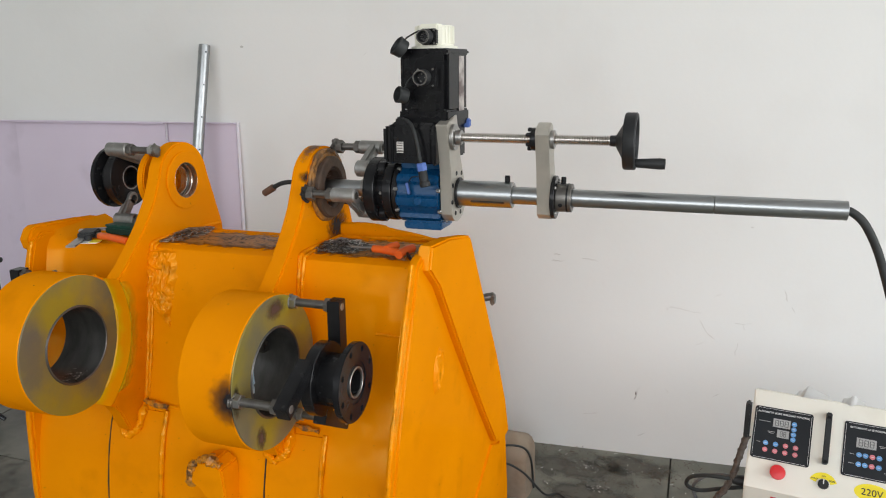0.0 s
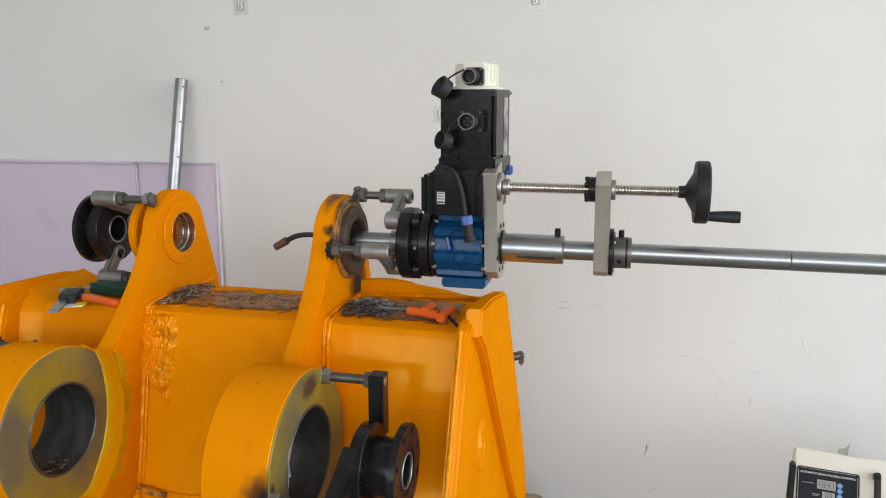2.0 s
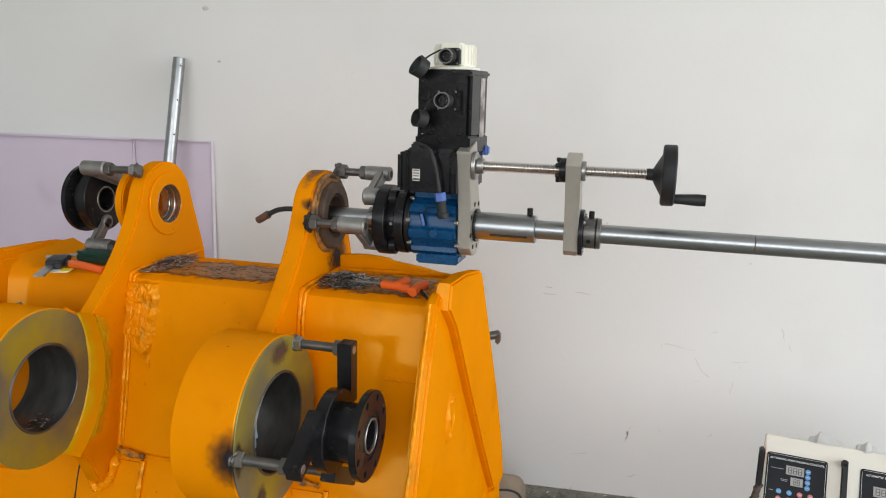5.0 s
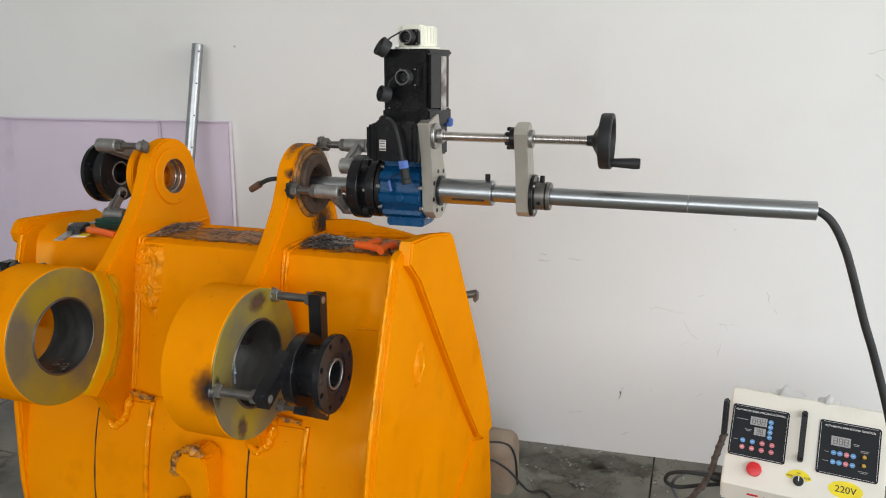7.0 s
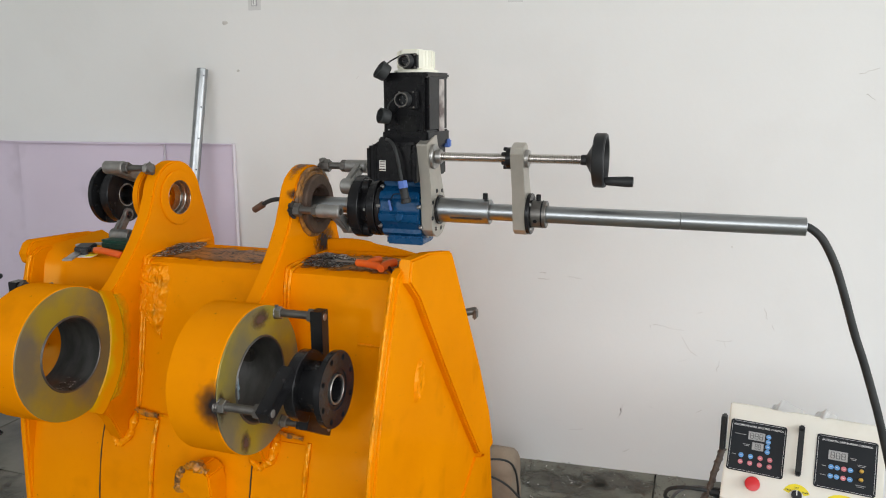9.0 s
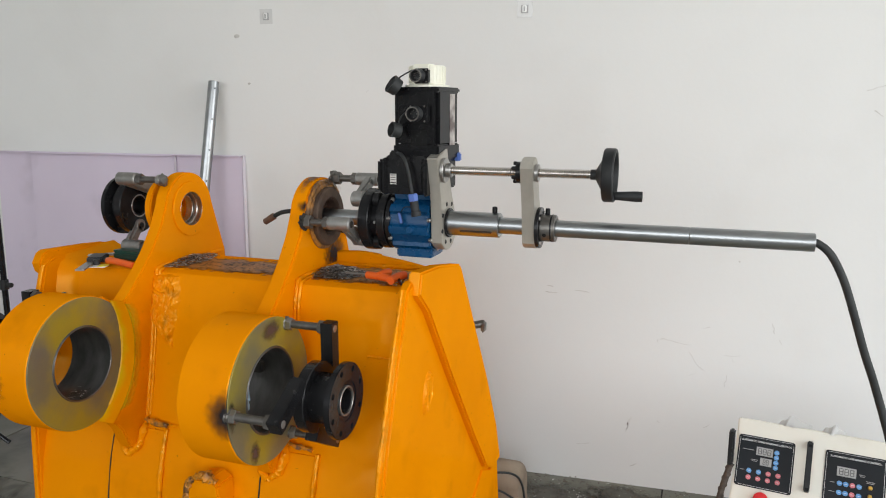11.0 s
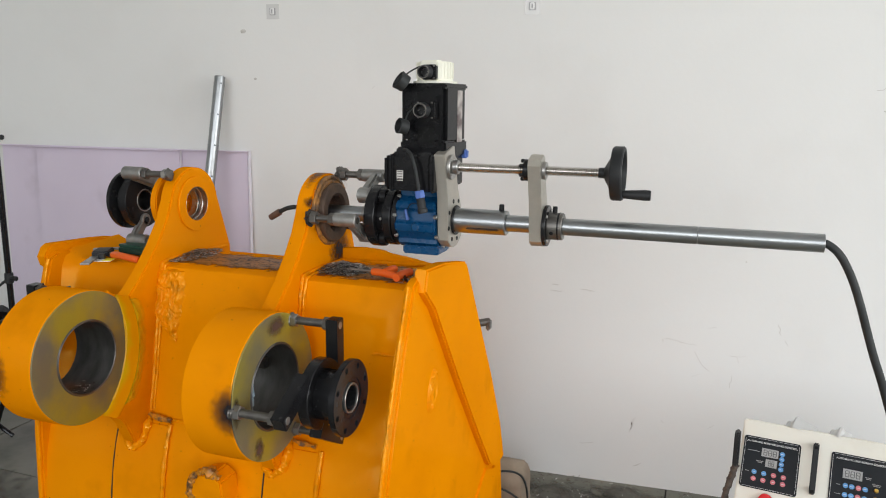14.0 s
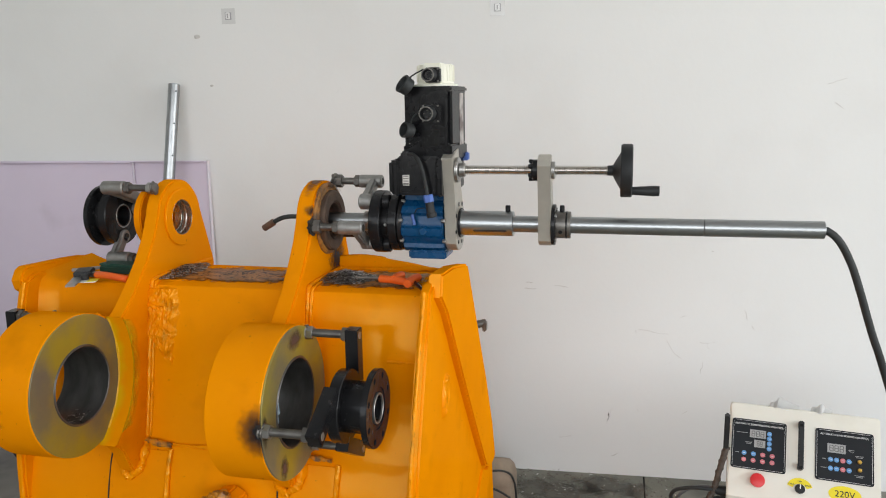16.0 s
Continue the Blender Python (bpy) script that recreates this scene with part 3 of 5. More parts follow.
part("cut_edge", tube([(-1.15, 1.42, 0.46), (-1.12, 1.405, 0.475), (-1.095, 1.41, 0.465)], 0.012, 8, 14, 0.8), CRUST, lugp, "ragged burnt weld edge")
for ex in (-1.344, -0.905):
    part("burnt_joint", tube([(ex + 0.01, 1.488, 0.722), (ex + 0.045, 1.484, 0.716), (ex + 0.085, 1.486, 0.712)], 0.006, 8, 14, 0.7), CRUST, bucket, "burnt dark end of a weld")

# ---- bearing supports with three adjustable feet ----
def support(name, label, x_flange, x_hub, y, z, arms, black):
    """A bored hub with a drilled flange; each arm carries a threaded stud with nuts that is tack-welded at its end."""
    d = 1 if x_hub > x_flange else -1
    root = thing(name, (x_flange, y, z), label, "bearing support", "bearing supports")
    prof = lambda a, b: (min(a, b), max(a, b))
    hub = part("hub", lathe((x_flange, y, z), (d, 0, 0), [(0.026, 0.003), (0.0300, 0.003), (0.0305, 0.006), (0.036, 0.006), (0.0365, 0.003), (0.0445, 0.002), (0.0447, 0.012), (0.057, 0.0145), (0.057, abs(x_hub - x_flange) * 0.75), (0.048, abs(x_hub - x_flange)), (0.027, abs(x_hub - x_flange)), (0.026, abs(x_hub - x_flange) - 0.002)], 48, True), BLACK, root)
    holes = [circle(y + 0.072 * math.cos(a), z + 0.072 * math.sin(a), 0.0055, 10) for a in (math.pi * 2 * (i + 0.4) / 8 for i in range(8))]
    lo, hi = prof(x_flange, x_flange + d * 0.014)
    part("flange", plate_x(circle(y, z, 0.0865, 56), lo, hi, [circle(y, z, 0.045, 40)] + holes, 0.0015), BLACK, root)
    lo, hi = prof(x_hub, x_hub - d * 0.026)
    part("arm_flange", pipe_x(lo, hi, y, z, 0.045, 0.081, 56, 0.002), BLACK, root)
    lo, hi = prof(x_flange - d * 0.001, x_hub + d * 0.001)
    part("bush", pipe_x(lo, hi, y, z, 0.0300, 0.0340, 40, 0.001), STEEL, root, "bright steel bush")
    part("bush_sleeve", pipe_x(lo + 0.004, hi - 0.004, y, z, 0.0262, 0.0298, 40, 0.001), DARKSTEEL, root, "dull bore sleeve")
    for a, foot_r, x_foot, dx, pivot in arms:
        ca, sa = math.cos(radians(a)), math.sin(radians(a))
        fy, fz = y + foot_r * ca, z + foot_r * sa
        xa = x_hub - d * 0.010 + dx
        if black:
            da, db = math.cos(radians(a + 30)), math.sin(radians(a + 30))
            arm = part("arm", block((xa, fy - 0.048 * da, fz - 0.048 * db), (0.030, 0.126, 0.034), 0.0015, Matrix.Rotation(radians(a + 30), 4, "X")), BLACK, root)
            part("end_screw", rod((xa - d * 0.013, fy, fz), (xa - d * 0.0155, fy, fz), 0.009, None, 20), STEEL, arm, "bright stud end")
        else:
            x_end = xa + d * 0.055
            py, pz = y + 0.058 * math.cos(radians(pivot)), z + 0.058 * math.sin(radians(pivot))
            web = block((xa + d * 0.004, (py + fy) / 2, (pz + fz) / 2), (0.024, math.hypot(fy - py, fz - pz), 0.033), 0.007, Matrix.Rotation(math.atan2(fz - pz, fy - py), 4, "X"))
            arm = part("arm", joined(web, rod((xa - d * 0.012, fy, fz), (x_end, fy, fz), 0.0185, None, 28, 0.003), rod((xa - d * 0.008, py, pz), (xa + d * 0.016, py, pz), 0.0185, None, 28, 0.003)), CAST, root, "bead-blasted cast steel arm")
            part("cap_screw", rod((xa + d * 0.014, py, pz), (xa + d * 0.018, py, pz), 0.009, None, 16), BLACK, arm, "black socket screw")
            xa = x_end - d * 0.010
        stud = part("stud", rod((xa, fy, fz), (x_foot, fy, fz), 0.0095, None, 20), DARKSTEEL, root, "dull steel stud")
        part("lock_nut", hexnut((xa + d * 0.012, fy, fz), (xa + d * 0.026, fy, fz), 0.0165), DARKSTEEL, stud)
        part("foot_nut", hexnut((x_foot - d * 0.018, fy, fz), (x_foot - d * 0.004, fy, fz), 0.0155), STEEL, stud)
        part("tack_weld", blob((x_foot, fy, fz), 0.0175, (0.5, 1, 1), 0.35, 3), DARKSTEEL, stud, "grey tack weld")
    return root

BLACKLABEL = "black steel bearing support bolted by three arms to the bucket boss"
GREYLABEL = "black steel bearing support on three grey cast arms"
support("bearing_support", BLACKLABEL, -0.647, -0.738, RY, RZ, [(a, 0.158, -0.842, 0.0, a) for a in (60, 180, 300)], True)
support("bearing_support", BLACKLABEL, -1.709, -1.618, RY, RZ, [(a, 0.158, -1.514, 0.0, a) for a in (60, 180, 300)], True)
support("bearing_support", GREYLABEL, -1.592, -1.526, AY, AZ, [(134, 0.125, -1.362, 0.032, 50), (244, 0.124, -1.386, 0.004, 262), (12, 0.095, -1.386, 0.0, 12)], False)

# soot round the tack welds
SOOTFILM = film("soot_film", (0.006, 0.005, 0.005), (0.56, 0, 0.95), 0.8, 0.24, (1.0, 0.5, 0.5))
SOOTBACK = film("soot_film", (0.006, 0.005, 0.005), (0.5, 0, 0.9), 0.8, 0.35, (0.0, 0.5, 0.5))
SOOTFLAT = film("flat_soot_film", (0.012, 0.010, 0.008), (0, 1, 1))
RUSTFILM = film("rust_film", (0.10, 0.05, 0.035), (0, 1, 1), 0.6, 0.35)
def boss_soot(x0, x1, a0, a1, parent, material):
    bm = bmesh.new()
    g = [[bm.verts.new((x0 + (x1 - x0) * i / 8, RY + 0.1712 * math.cos(radians(a0 + (a1 - a0) * j / 14)), RZ + 0.1712 * math.sin(radians(a0 + (a1 - a0) * j / 14)))) for j in range(15)] for i in range(9)]
    for i in range(8):
        for j in range(14):
            bm.faces.new((g[i][j], g[i + 1][j], g[i + 1][j + 1], g[i][j + 1]))
    part("soot", bm, material, parent, "burnt black soot round a tack weld")
boss_soot(-0.908, -0.8395, 158, 202, bucket, SOOTFILM)
boss_soot(-1.5135, -1.455, 158, 202, bucket, SOOTBACK)
def overspray(name, colour):
    """Primer mist that thins out with the distance from the boss axis."""
    m = mat(name, colour, None, 30, 0.45)
    nt = m.node_tree
    N, L = nt.nodes.new, nt.links.new
    tc, sep, mul, ln, mr, nz, ad = N("ShaderNodeTexCoord"), N("ShaderNodeVectorMath"), N("ShaderNodeVectorMath"), N("ShaderNodeVectorMath"), N("ShaderNodeMapRange"), N("ShaderNodeTexNoise"), N("ShaderNodeMath")
    sep.operation, mul.operation, ln.operation, ad.operation = "SUBTRACT", "MULTIPLY", "LENGTH", "MULTIPLY_ADD"
    sep.inputs[1].default_value = (0, EAR_Y - 1.75, EAR_Z)
    mul.inputs[1].default_value = (0, 1, 1)
    L(tc.outputs["Object"], sep.inputs[0])
    L(sep.outputs[0], mul.inputs[0])
    L(mul.outputs[0], ln.inputs[0])
    L(tc.outputs["Object"], nz.inputs["Vector"])
    nz.inputs["Scale"].default_value = 25
    L(nz.outputs[0], ad.inputs[0])
    ad.inputs[1].default_value = 0.03
    L(ln.outputs["Value"], ad.inputs[2])
    mr.inputs[1].default_value, mr.inputs[2].default_value, mr.inputs[3].default_value, mr.inputs[4].default_value = 0.245, 0.292, 0.8, 0.0
    L(ad.outputs[0], mr.inputs[0])
    L(mr.outputs[0], nt.nodes["Principled BSDF"].inputs["Alpha"])
    return m
fillet = mat("yellow_primer", (0.82, 0.46, 0.004), (0.66, 0.34, 0.005), 9, 0.4, 0, 0.5, 90)
def primed_edge():
    """Yellow primer where the ear meets the boss, orange paint towards the ear's own face."""
    m = lacquer(mat("primed_edge", (0.84, 0.28, 0.0006), None, 9, 0.4, 0, 0.3, 60), 0.024, 0.15, (1.0, 0.82, 0.30))
    nt = m.node_tree
    N, L = nt.nodes.new, nt.links.new
    tc, sep, nz, ad, mr, mx = N("ShaderNodeTexCoord"), N("ShaderNodeSeparateXYZ"), N("ShaderNodeTexNoise"), N("ShaderNodeMath"), N("ShaderNodeMapRange"), N("ShaderNodeMix")
    mx.data_type, ad.operation = "RGBA", "MULTIPLY_ADD"
    nz.inputs["Scale"].default_value = 22
    L(tc.outputs["Generated"], sep.inputs[0])
    L(tc.outputs["Object"], nz.inputs["Vector"])
    L(nz.outputs[0], ad.inputs[0])
    ad.inputs[1].default_value = 0.9
    L(sep.outputs[0], ad.inputs[2])
    mr.inputs[1].default_value, mr.inputs[2].default_value = 0.35, 1.05
    L(ad.outputs[0], mr.inputs[0])
    L(mr.outputs[0], mx.inputs[0])
    mx.inputs[6].default_value, mx.inputs[7].default_value = (0.72, 0.46, 0.006, 1), (0.84, 0.28, 0.0006, 1)
    L(mx.outputs[2], nt.nodes["Principled BSDF"].inputs["Base Color"])
    return m
part("overspray", plate_x(circle(EAR_Y, EAR_Z, EAR_R, 24, 25, -44) + circle(EAR_Y, EAR_Z, 0.285, 24, -36, 20), -1.3437, -1.3428), overspray("yellow_overspray", (0.84, 0.56, 0.004)), bucket, "yellow primer mist along the ear's edge")
pe = bmesh.new()
pg = [[pe.verts.new((x, EAR_Y + (EAR_R - 0.0012) * math.cos(radians(-53 + 80 * j / 24)), EAR_Z + (EAR_R - 0.0012) * math.sin(radians(-53 + 80 * j / 24)))) for j in range(25)] for x in (-1.389, -1.3432)]
for j in range(24):
    pe.faces.new((pg[0][j], pg[1][j], pg[1][j + 1], pg[0][j + 1]))
part("primed_edge", pe, primed_edge(), bucket, "yellow primed edge of the ear")
part("boss_fillet", tube([(-1.386, EAR_Y + (EAR_R + 0.001) * math.cos(radians(q)), EAR_Z + (EAR_R + 0.001) * math.sin(radians(q))) for q in range(-42, 27, 4)], 0.0048, 10, 8, 0.3), fillet, bucket, "weld in yellow primer between boss and ear")
def flat_film(x, y, z, ry, rz, material, parent, name="soot"):
    bm = bmesh.new()
    bm.faces.new([bm.verts.new((x, y + ry * math.cos(2 * math.pi * i / 24), z + rz * math.sin(2 * math.pi * i / 24))) for i in range(24)])
    part(name, bm, material, parent)
flat_film(-0.9035, 1.677, 1.262, 0.032, 0.05, SOOTFLAT, bucket)
flat_film(-0.9035, 1.795, 1.155, 0.07, 0.06, SOOTFLAT, bucket)
flat_film(-0.8388, RY - 0.075, RZ - 0.122, 0.022, 0.032, RUSTFILM, bucket, "rust_spot")
flat_film(-0.8388, RY + 0.01, RZ + 0.140, 0.045, 0.026, RUSTFILM, bucket, "rust_spot")
flat_film(-0.8388, RY - 0.155, RZ - 0.004, 0.016, 0.040, SOOTFLAT, bucket)
flat_film(-0.9034, 1.755, 1.330, 0.092, 0.046, RUSTFILM, bucket, "rust_spot")
flat_film(-0.9032, 1.690, 1.320, 0.040, 0.040, RUSTFILM, bucket, "rust_spot")
EDGERUST = film("edge_rust_film", (0.16, 0.075, 0.03), (1, 0.9, 0), 0.6, 0.45)
er = bmesh.new()
eg = [[er.verts.new((-0.951 + 0.044 * i / 4, AY + 0.1054 * math.cos(radians(48 + 6 * j)), AZ + 0.1054 * math.sin(radians(48 + 6 * j)))) for j in range(16)] for i in range(5)]
for i in range(4):
    for j in range(15):
        er.faces.new((eg[i][j], eg[i + 1][j], eg[i + 1][j + 1], eg[i][j + 1]))
part("edge_rust", er, EDGERUST, bucket, "rust breaking through the paint on the ear's top edge")

EARSOOT = film("ear_soot_film", (0.010, 0.008, 0.007), (0.75, 0, 0.9), 0.8, 0.35, (1.0, 0.5, 0.5))
er = bmesh.new()
eg = [[er.verts.new((-0.9505 + 0.044 * i / 4, AY + 0.1055 * math.cos(radians(150 + 1.5 * j)), AZ + 0.1055 * math.sin(radians(150 + 1.5 * j)))) for j in range(13)] for i in range(5)]
for i in range(4):
    for j in range(12):
        er.faces.new((eg[i][j], eg[i + 1][j], eg[i + 1][j + 1], eg[i][j + 1]))
part("edge_soot", er, EARSOOT, bucket, "black soot beside a tack weld")

# ---- boring bar with its welding torch ----
bar = thing("boring_bar", (-0.3, AY, AZ), "long polished chrome boring bar with a welding torch at its end", "boring bar")
part("bar_section", joined(disc_x(-0.935, 0.046, AY, AZ, 0.0208, 40, 0.001)), CHROME, bar)
part("bar_section", joined(disc_x(0.0465, 0.311, AY, AZ, 0.0208, 40, 0.001)), CHROME, bar)
neck = part("torch_neck", tube([(-0.93, AY, AZ + 0.006), (-1.00, AY, AZ + 0.008), (-1.035, AY, AZ + 0.004), (-1.06, AY, AZ - 0.007), (-1.072, AY, AZ - 0.015)], 0.0062, 14, 10), RUBBER, bar, "bent black torch neck")
part("torch_nozzle", rod((-1.062, AY, AZ - 0.008), (-1.094, AY, AZ - 0.027), 0.0098, 0.0090, 24), mat("brown_nozzle", (0.16, 0.085, 0.055), (0.10, 0.06, 0.04), 30, 0.5, 0.3), neck, "brown heat-stained nozzle")

# ---- the boring machine ----
SY, SZ = 1.700, 1.407      # feed screw axis
mach = thing("boring_machine", (-0.63, AY, AZ), "line boring head with blue gearbox and black motors on the bar", "boring machine")
part("bearing_flange", pipe_x(-0.768, -0.740, AY, AZ, 0.0215, 0.081, 56, 0.002), BLACK, mach, "black bearing flange")
part("bearing_neck", pipe_x(-0.742, -0.716, AY, AZ, 0.0215, 0.058, 48, 0.001), BLACK, mach)
part("bearing_flange", pipe_x(-0.720, -0.698, AY, AZ, 0.0215, 0.075, 56, 0.002), BLACK, mach, "black bearing flange")
part("bearing_flange", pipe_x(-0.696, -0.684, AY, AZ, 0.0215, 0.073, 56, 0.002), BLACK, mach)
part("key_screw", rod((-0.729, AY - 0.0575, AZ), (-0.729, AY - 0.0605, AZ), 0.004, None, 12), STEEL, mach)

# blue gearbox: a ribbed drum
def drum():
    pts = []
    for i in range(96):
        a = 2 * math.pi * i / 96
        k = math.cos(a * 8)
        r = 0.0675 + 0.0090 * max(-0.2, min(1.0, k * 2.2))
        pts.append((AY + r * math.cos(a + 0.2), AZ + r * math.sin(a + 0.2)))
    return plate_x(pts, -0.684, -0.578, (), 0.003)
gb = part("gearbox", drum(), BLUE, mach, "blue enamelled ribbed gearbox")
part("gearbox_foot", block((-0.622, AY - 0.008, AZ - 0.076), (0.098, 0.085, 0.022), 0.004), BLUE, gb)
part("gearbox_head", block((-0.622, AY + 0.004, AZ + 0.072), (0.112, 0.10, 0.020), 0.004), BLUE, gb)
part("gearbox_back", block((-0.615, AY + 0.05, AZ + 0.120), (0.09, 0.06, 0.085), 0.008), BLUE, gb)
part("plug", rod((-0.625, AY - 0.070, AZ - 0.012), (-0.625, AY - 0.082, AZ - 0.012), 0.012, 0.010, 20), BLUE, gb, "blue filler plug")
part("plug_tag", block((-0.648, AY - 0.079, AZ + 0.018), (0.010, 0.004, 0.030), 0.0035, Matrix.Rotation(radians(-14), 4, "Y")), BLUEP, gb, "small pale blue tag on the plug")
part("plug_cord", tube([(-0.645, AY - 0.080, AZ + 0.034), (-0.636, AY - 0.083, AZ + 0.046), (-0.618, AY - 0.085, AZ + 0.048)], 0.0014, 6, 6), PLASTIC, gb)
for i in range(8):
    a = 2 * math.pi * i / 8 - 0.2
    for x in (-0.686, -0.576):
        part("cover_screw", rod((x - 0.004, AY + 0.070 * math.cos(a), AZ + 0.070 * math.sin(a)), (x + 0.006, AY + 0.070 * math.cos(a), AZ + 0.070 * math.sin(a)), 0.0052, None, 10), STEEL, gb)

# feed side plate: round below, narrow and leaning above
def lean_plate(r_low, w_top, top, y0, z0, y1, z1, cut=0.012):
    d = Vector((y1 - y0, z1 - z0)).normalized()
    s = Vector((d.y, -d.x))
    c0, c1 = Vector((y0, z0)), Vector((y1, z1))
    a_d = math.degrees(math.atan2(d.y, d.x))
    low = circle(y0, z0, r_low, 30, a_d + 115, a_d + 245)
    e = c1 + d * top
    neck0, neck1 = c0 + d * 0.075 - s * (w_top + 0.002), c0 + d * 0.075 + s * (w_top + 0.002)
    return [tuple(neck0)] + low + [tuple(neck1), tuple(e - d * cut + s * w_top), tuple(e + s * (w_top - cut)), tuple(e - s * (w_top - cut)), tuple(e - d * cut - s * w_top)]
pl = part("end_plate", plate_x(lean_plate(0.070, 0.040, 0.044, AY, AZ, SY + 0.006, SZ, 0.003), -0.574, -0.546, (), 0.0015), ALU, mach, "thick aluminium end plate")
for i in range(8):
    a = 2 * math.pi * i / 8 + 0.3
    part("plate_screw", rod((-0.547, AY + 0.052 * math.cos(a), AZ + 0.052 * math.sin(a)), (-0.5445, AY + 0.052 * math.cos(a), AZ + 0.052 * math.sin(a)), 0.0058, None, 14), BLACK, pl)
part("sleeve_ring", pipe_x(-0.546, -0.540, AY, AZ, 0.030, 0.038, 40, 0.001), BLACK, mach)
sl = part("sleeve", pipe_x(-0.546, -0.408, AY, AZ, 0.0212, 0.0315, 48, 0.0015), CHROME, mach, "polished steel sleeve with a keyway")
# a solid dark bar stands for the shade in the keyway
part("keyway", block((-0.465, AY - 0.0275, AZ - 0.0145), (0.085, 0.006, 0.006), 0.002, Matrix.Rotation(radians(27), 4, "X")), BORE, sl)
part("sleeve_screw", rod((-0.423, AY, AZ + 0.030), (-0.423, AY, AZ + 0.047), 0.0065, None, 20), BLACK, sl, "black set screw")
sb = part("screw_bearing", pipe_x(-0.546, -0.537, SY, SZ, 0.010, 0.031, 36, 0.0015), STEEL, mach, "round steel screw bearing")
part("bearing_boss", disc_x(-0.537, -0.522, SY, SZ, 0.0175, 30), STEEL, sb)
for i in range(4):
    a = math.pi / 2 * i + 0.8
    part("bearing_screw", rod((-0.538, SY + 0.024 * math.cos(a), SZ + 0.024 * math.sin(a)), (-0.5345, SY + 0.024 * math.cos(a), SZ + 0.024 * math.sin(a)), 0.0038, None, 10), STEEL, sb)

# feed screw with its thread
def thread(x0, x1, pitch=0.0056):
    prof, x = [(0, 0)], 0.0
    L = x1 - x0
    while x < L - pitch:
        prof += [(0.0088, x), (0.0114, x + pitch * 0.22), (0.0118, x + pitch * 0.32), (0.0118, x + pitch * 0.50), (0.0114, x + pitch * 0.60), (0.0088, x + pitch * 0.82)]
        x += pitch
    return lathe((x0, SY, SZ), (1, 0, 0), prof + [(0.0098, L), (0, L)], 20)
part("feed_screw", thread(-0.525, -0.168), SCREW, mach, "bright threaded feed screw")

# travelling plate with nut and bar clamp
tp = part("travel_plate", plate_x(lean_plate(0.052, 0.029, 0.034, AY, AZ, SY, SZ), -0.343, -0.312, (), 0.0015), ALU, mach, "thick aluminium travelling plate")
nut = part("screw_nut", lathe((-0.357, SY, SZ), (1, 0, 0), [(0.012, 0), (0.024, 0), (0.026, 0.002), (0.026, 0.014), (0.012, 0.014)], 32, True), BLACK, mach, "black flanged screw nut")
for i in range(6):
    a = math.pi / 3 * i + 0.5
    part("nut_screw", rod((-0.366, SY + 0.0215 * math.cos(a), SZ + 0.0215 * math.sin(a)), (-0.356, SY + 0.0215 * math.cos(a), SZ + 0.0215 * math.sin(a)), 0.0048, None, 12), BLACK, nut)
part("nut_collar", pipe_x(-0.312, -0.303, SY, SZ, 0.0118, 0.021, 32, 0.001), STEEL, mach)
cf = part("clamp_flange", pipe_x(-0.312, -0.303, AY, AZ, 0.0212, 0.051, 40, 0.001), BLACK, mach, "black clamp flange")
for i in range(4):
    a = math.pi / 2 * i + 0.9
    part("flange_screw", rod((-0.304, AY + 0.043 * math.cos(a), AZ + 0.043 * math.sin(a)), (-0.299, AY + 0.043 * math.cos(a), AZ + 0.043 * math.sin(a)), 0.005, None, 12), STEEL, cf)
cc = part("clamp_collar", pipe_x(-0.303, -0.266, AY, AZ, 0.0212, 0.0335, 40, 0.0015), DARKSTEEL, mach, "dark steel clamp collar")
# black ring laid on the collar as the shade of its groove
part("collar_groove", pipe_x(-0.278, -0.274, AY, AZ, 0.033, 0.0342, 40, 0.0005), BLACK, cc)
part("collar_screw", rod((-0.288, AY, AZ + 0.032), (-0.288, AY, AZ + 0.049), 0.006, None, 16), BLACK, cc, "black set screw")
# black disc laid on as the shade of a hole
part("collar_hole", rod((-0.290, AY - 0.031, AZ - 0.013), (-0.290, AY - 0.0325, AZ - 0.0135), 0.005, None, 14), BLACK, cc)

# handwheel
hw = part("handwheel", lathe((-0.180, SY, SZ), (1, 0, 0), [(0, 0), (0.012, 0), (0.0125, 0.012), (0.020, 0.016), (0.046, 0.031), (0.052, 0.032), (0.060, 0.030), (0.0625, 0.034), (0.0625, 0.054), (0.060, 0.057), (0.054, 0.057), (0.051, 0.053), (0.048, 0.040), (0.020, 0.025), (0.016, 0.030), (0, 0.030)], 56), PLASTIC, mach, "black dished plastic handwheel")
part("crank_handle", lathe((-0.134, SY - 0.004, SZ - 0.047), (1, 0, 0), [(0, 0), (0.006, 0), (0.006, 0.006), (0.0095, 0.010), (0.0125, 0.060), (0.0118, 0.073), (0, 0.074)], 24), PLASTIC, hw, "black revolving crank handle")

# feed motor, square, lying along the bar
fm = part("feed_motor", joined(block((-0.578, 1.700, 1.391), (0.012, 0.094, 0.094), 0.004), block((-0.632, 1.700, 1.391), (0.10, 0.088, 0.088), 0.006), block((-0.687, 1.700, 1.391), (0.012, 0.092, 0.092), 0.004)), BLACKP, mach, "black square feed motor")
part("end_cap", block((-0.699, 1.700, 1.391), (0.016, 0.086, 0.084), 0.006), BLACKP, fm)
part("top_step", block((-0.634, 1.700, 1.4375), (0.104, 0.066, 0.010), 0.003), BLACKP, fm)
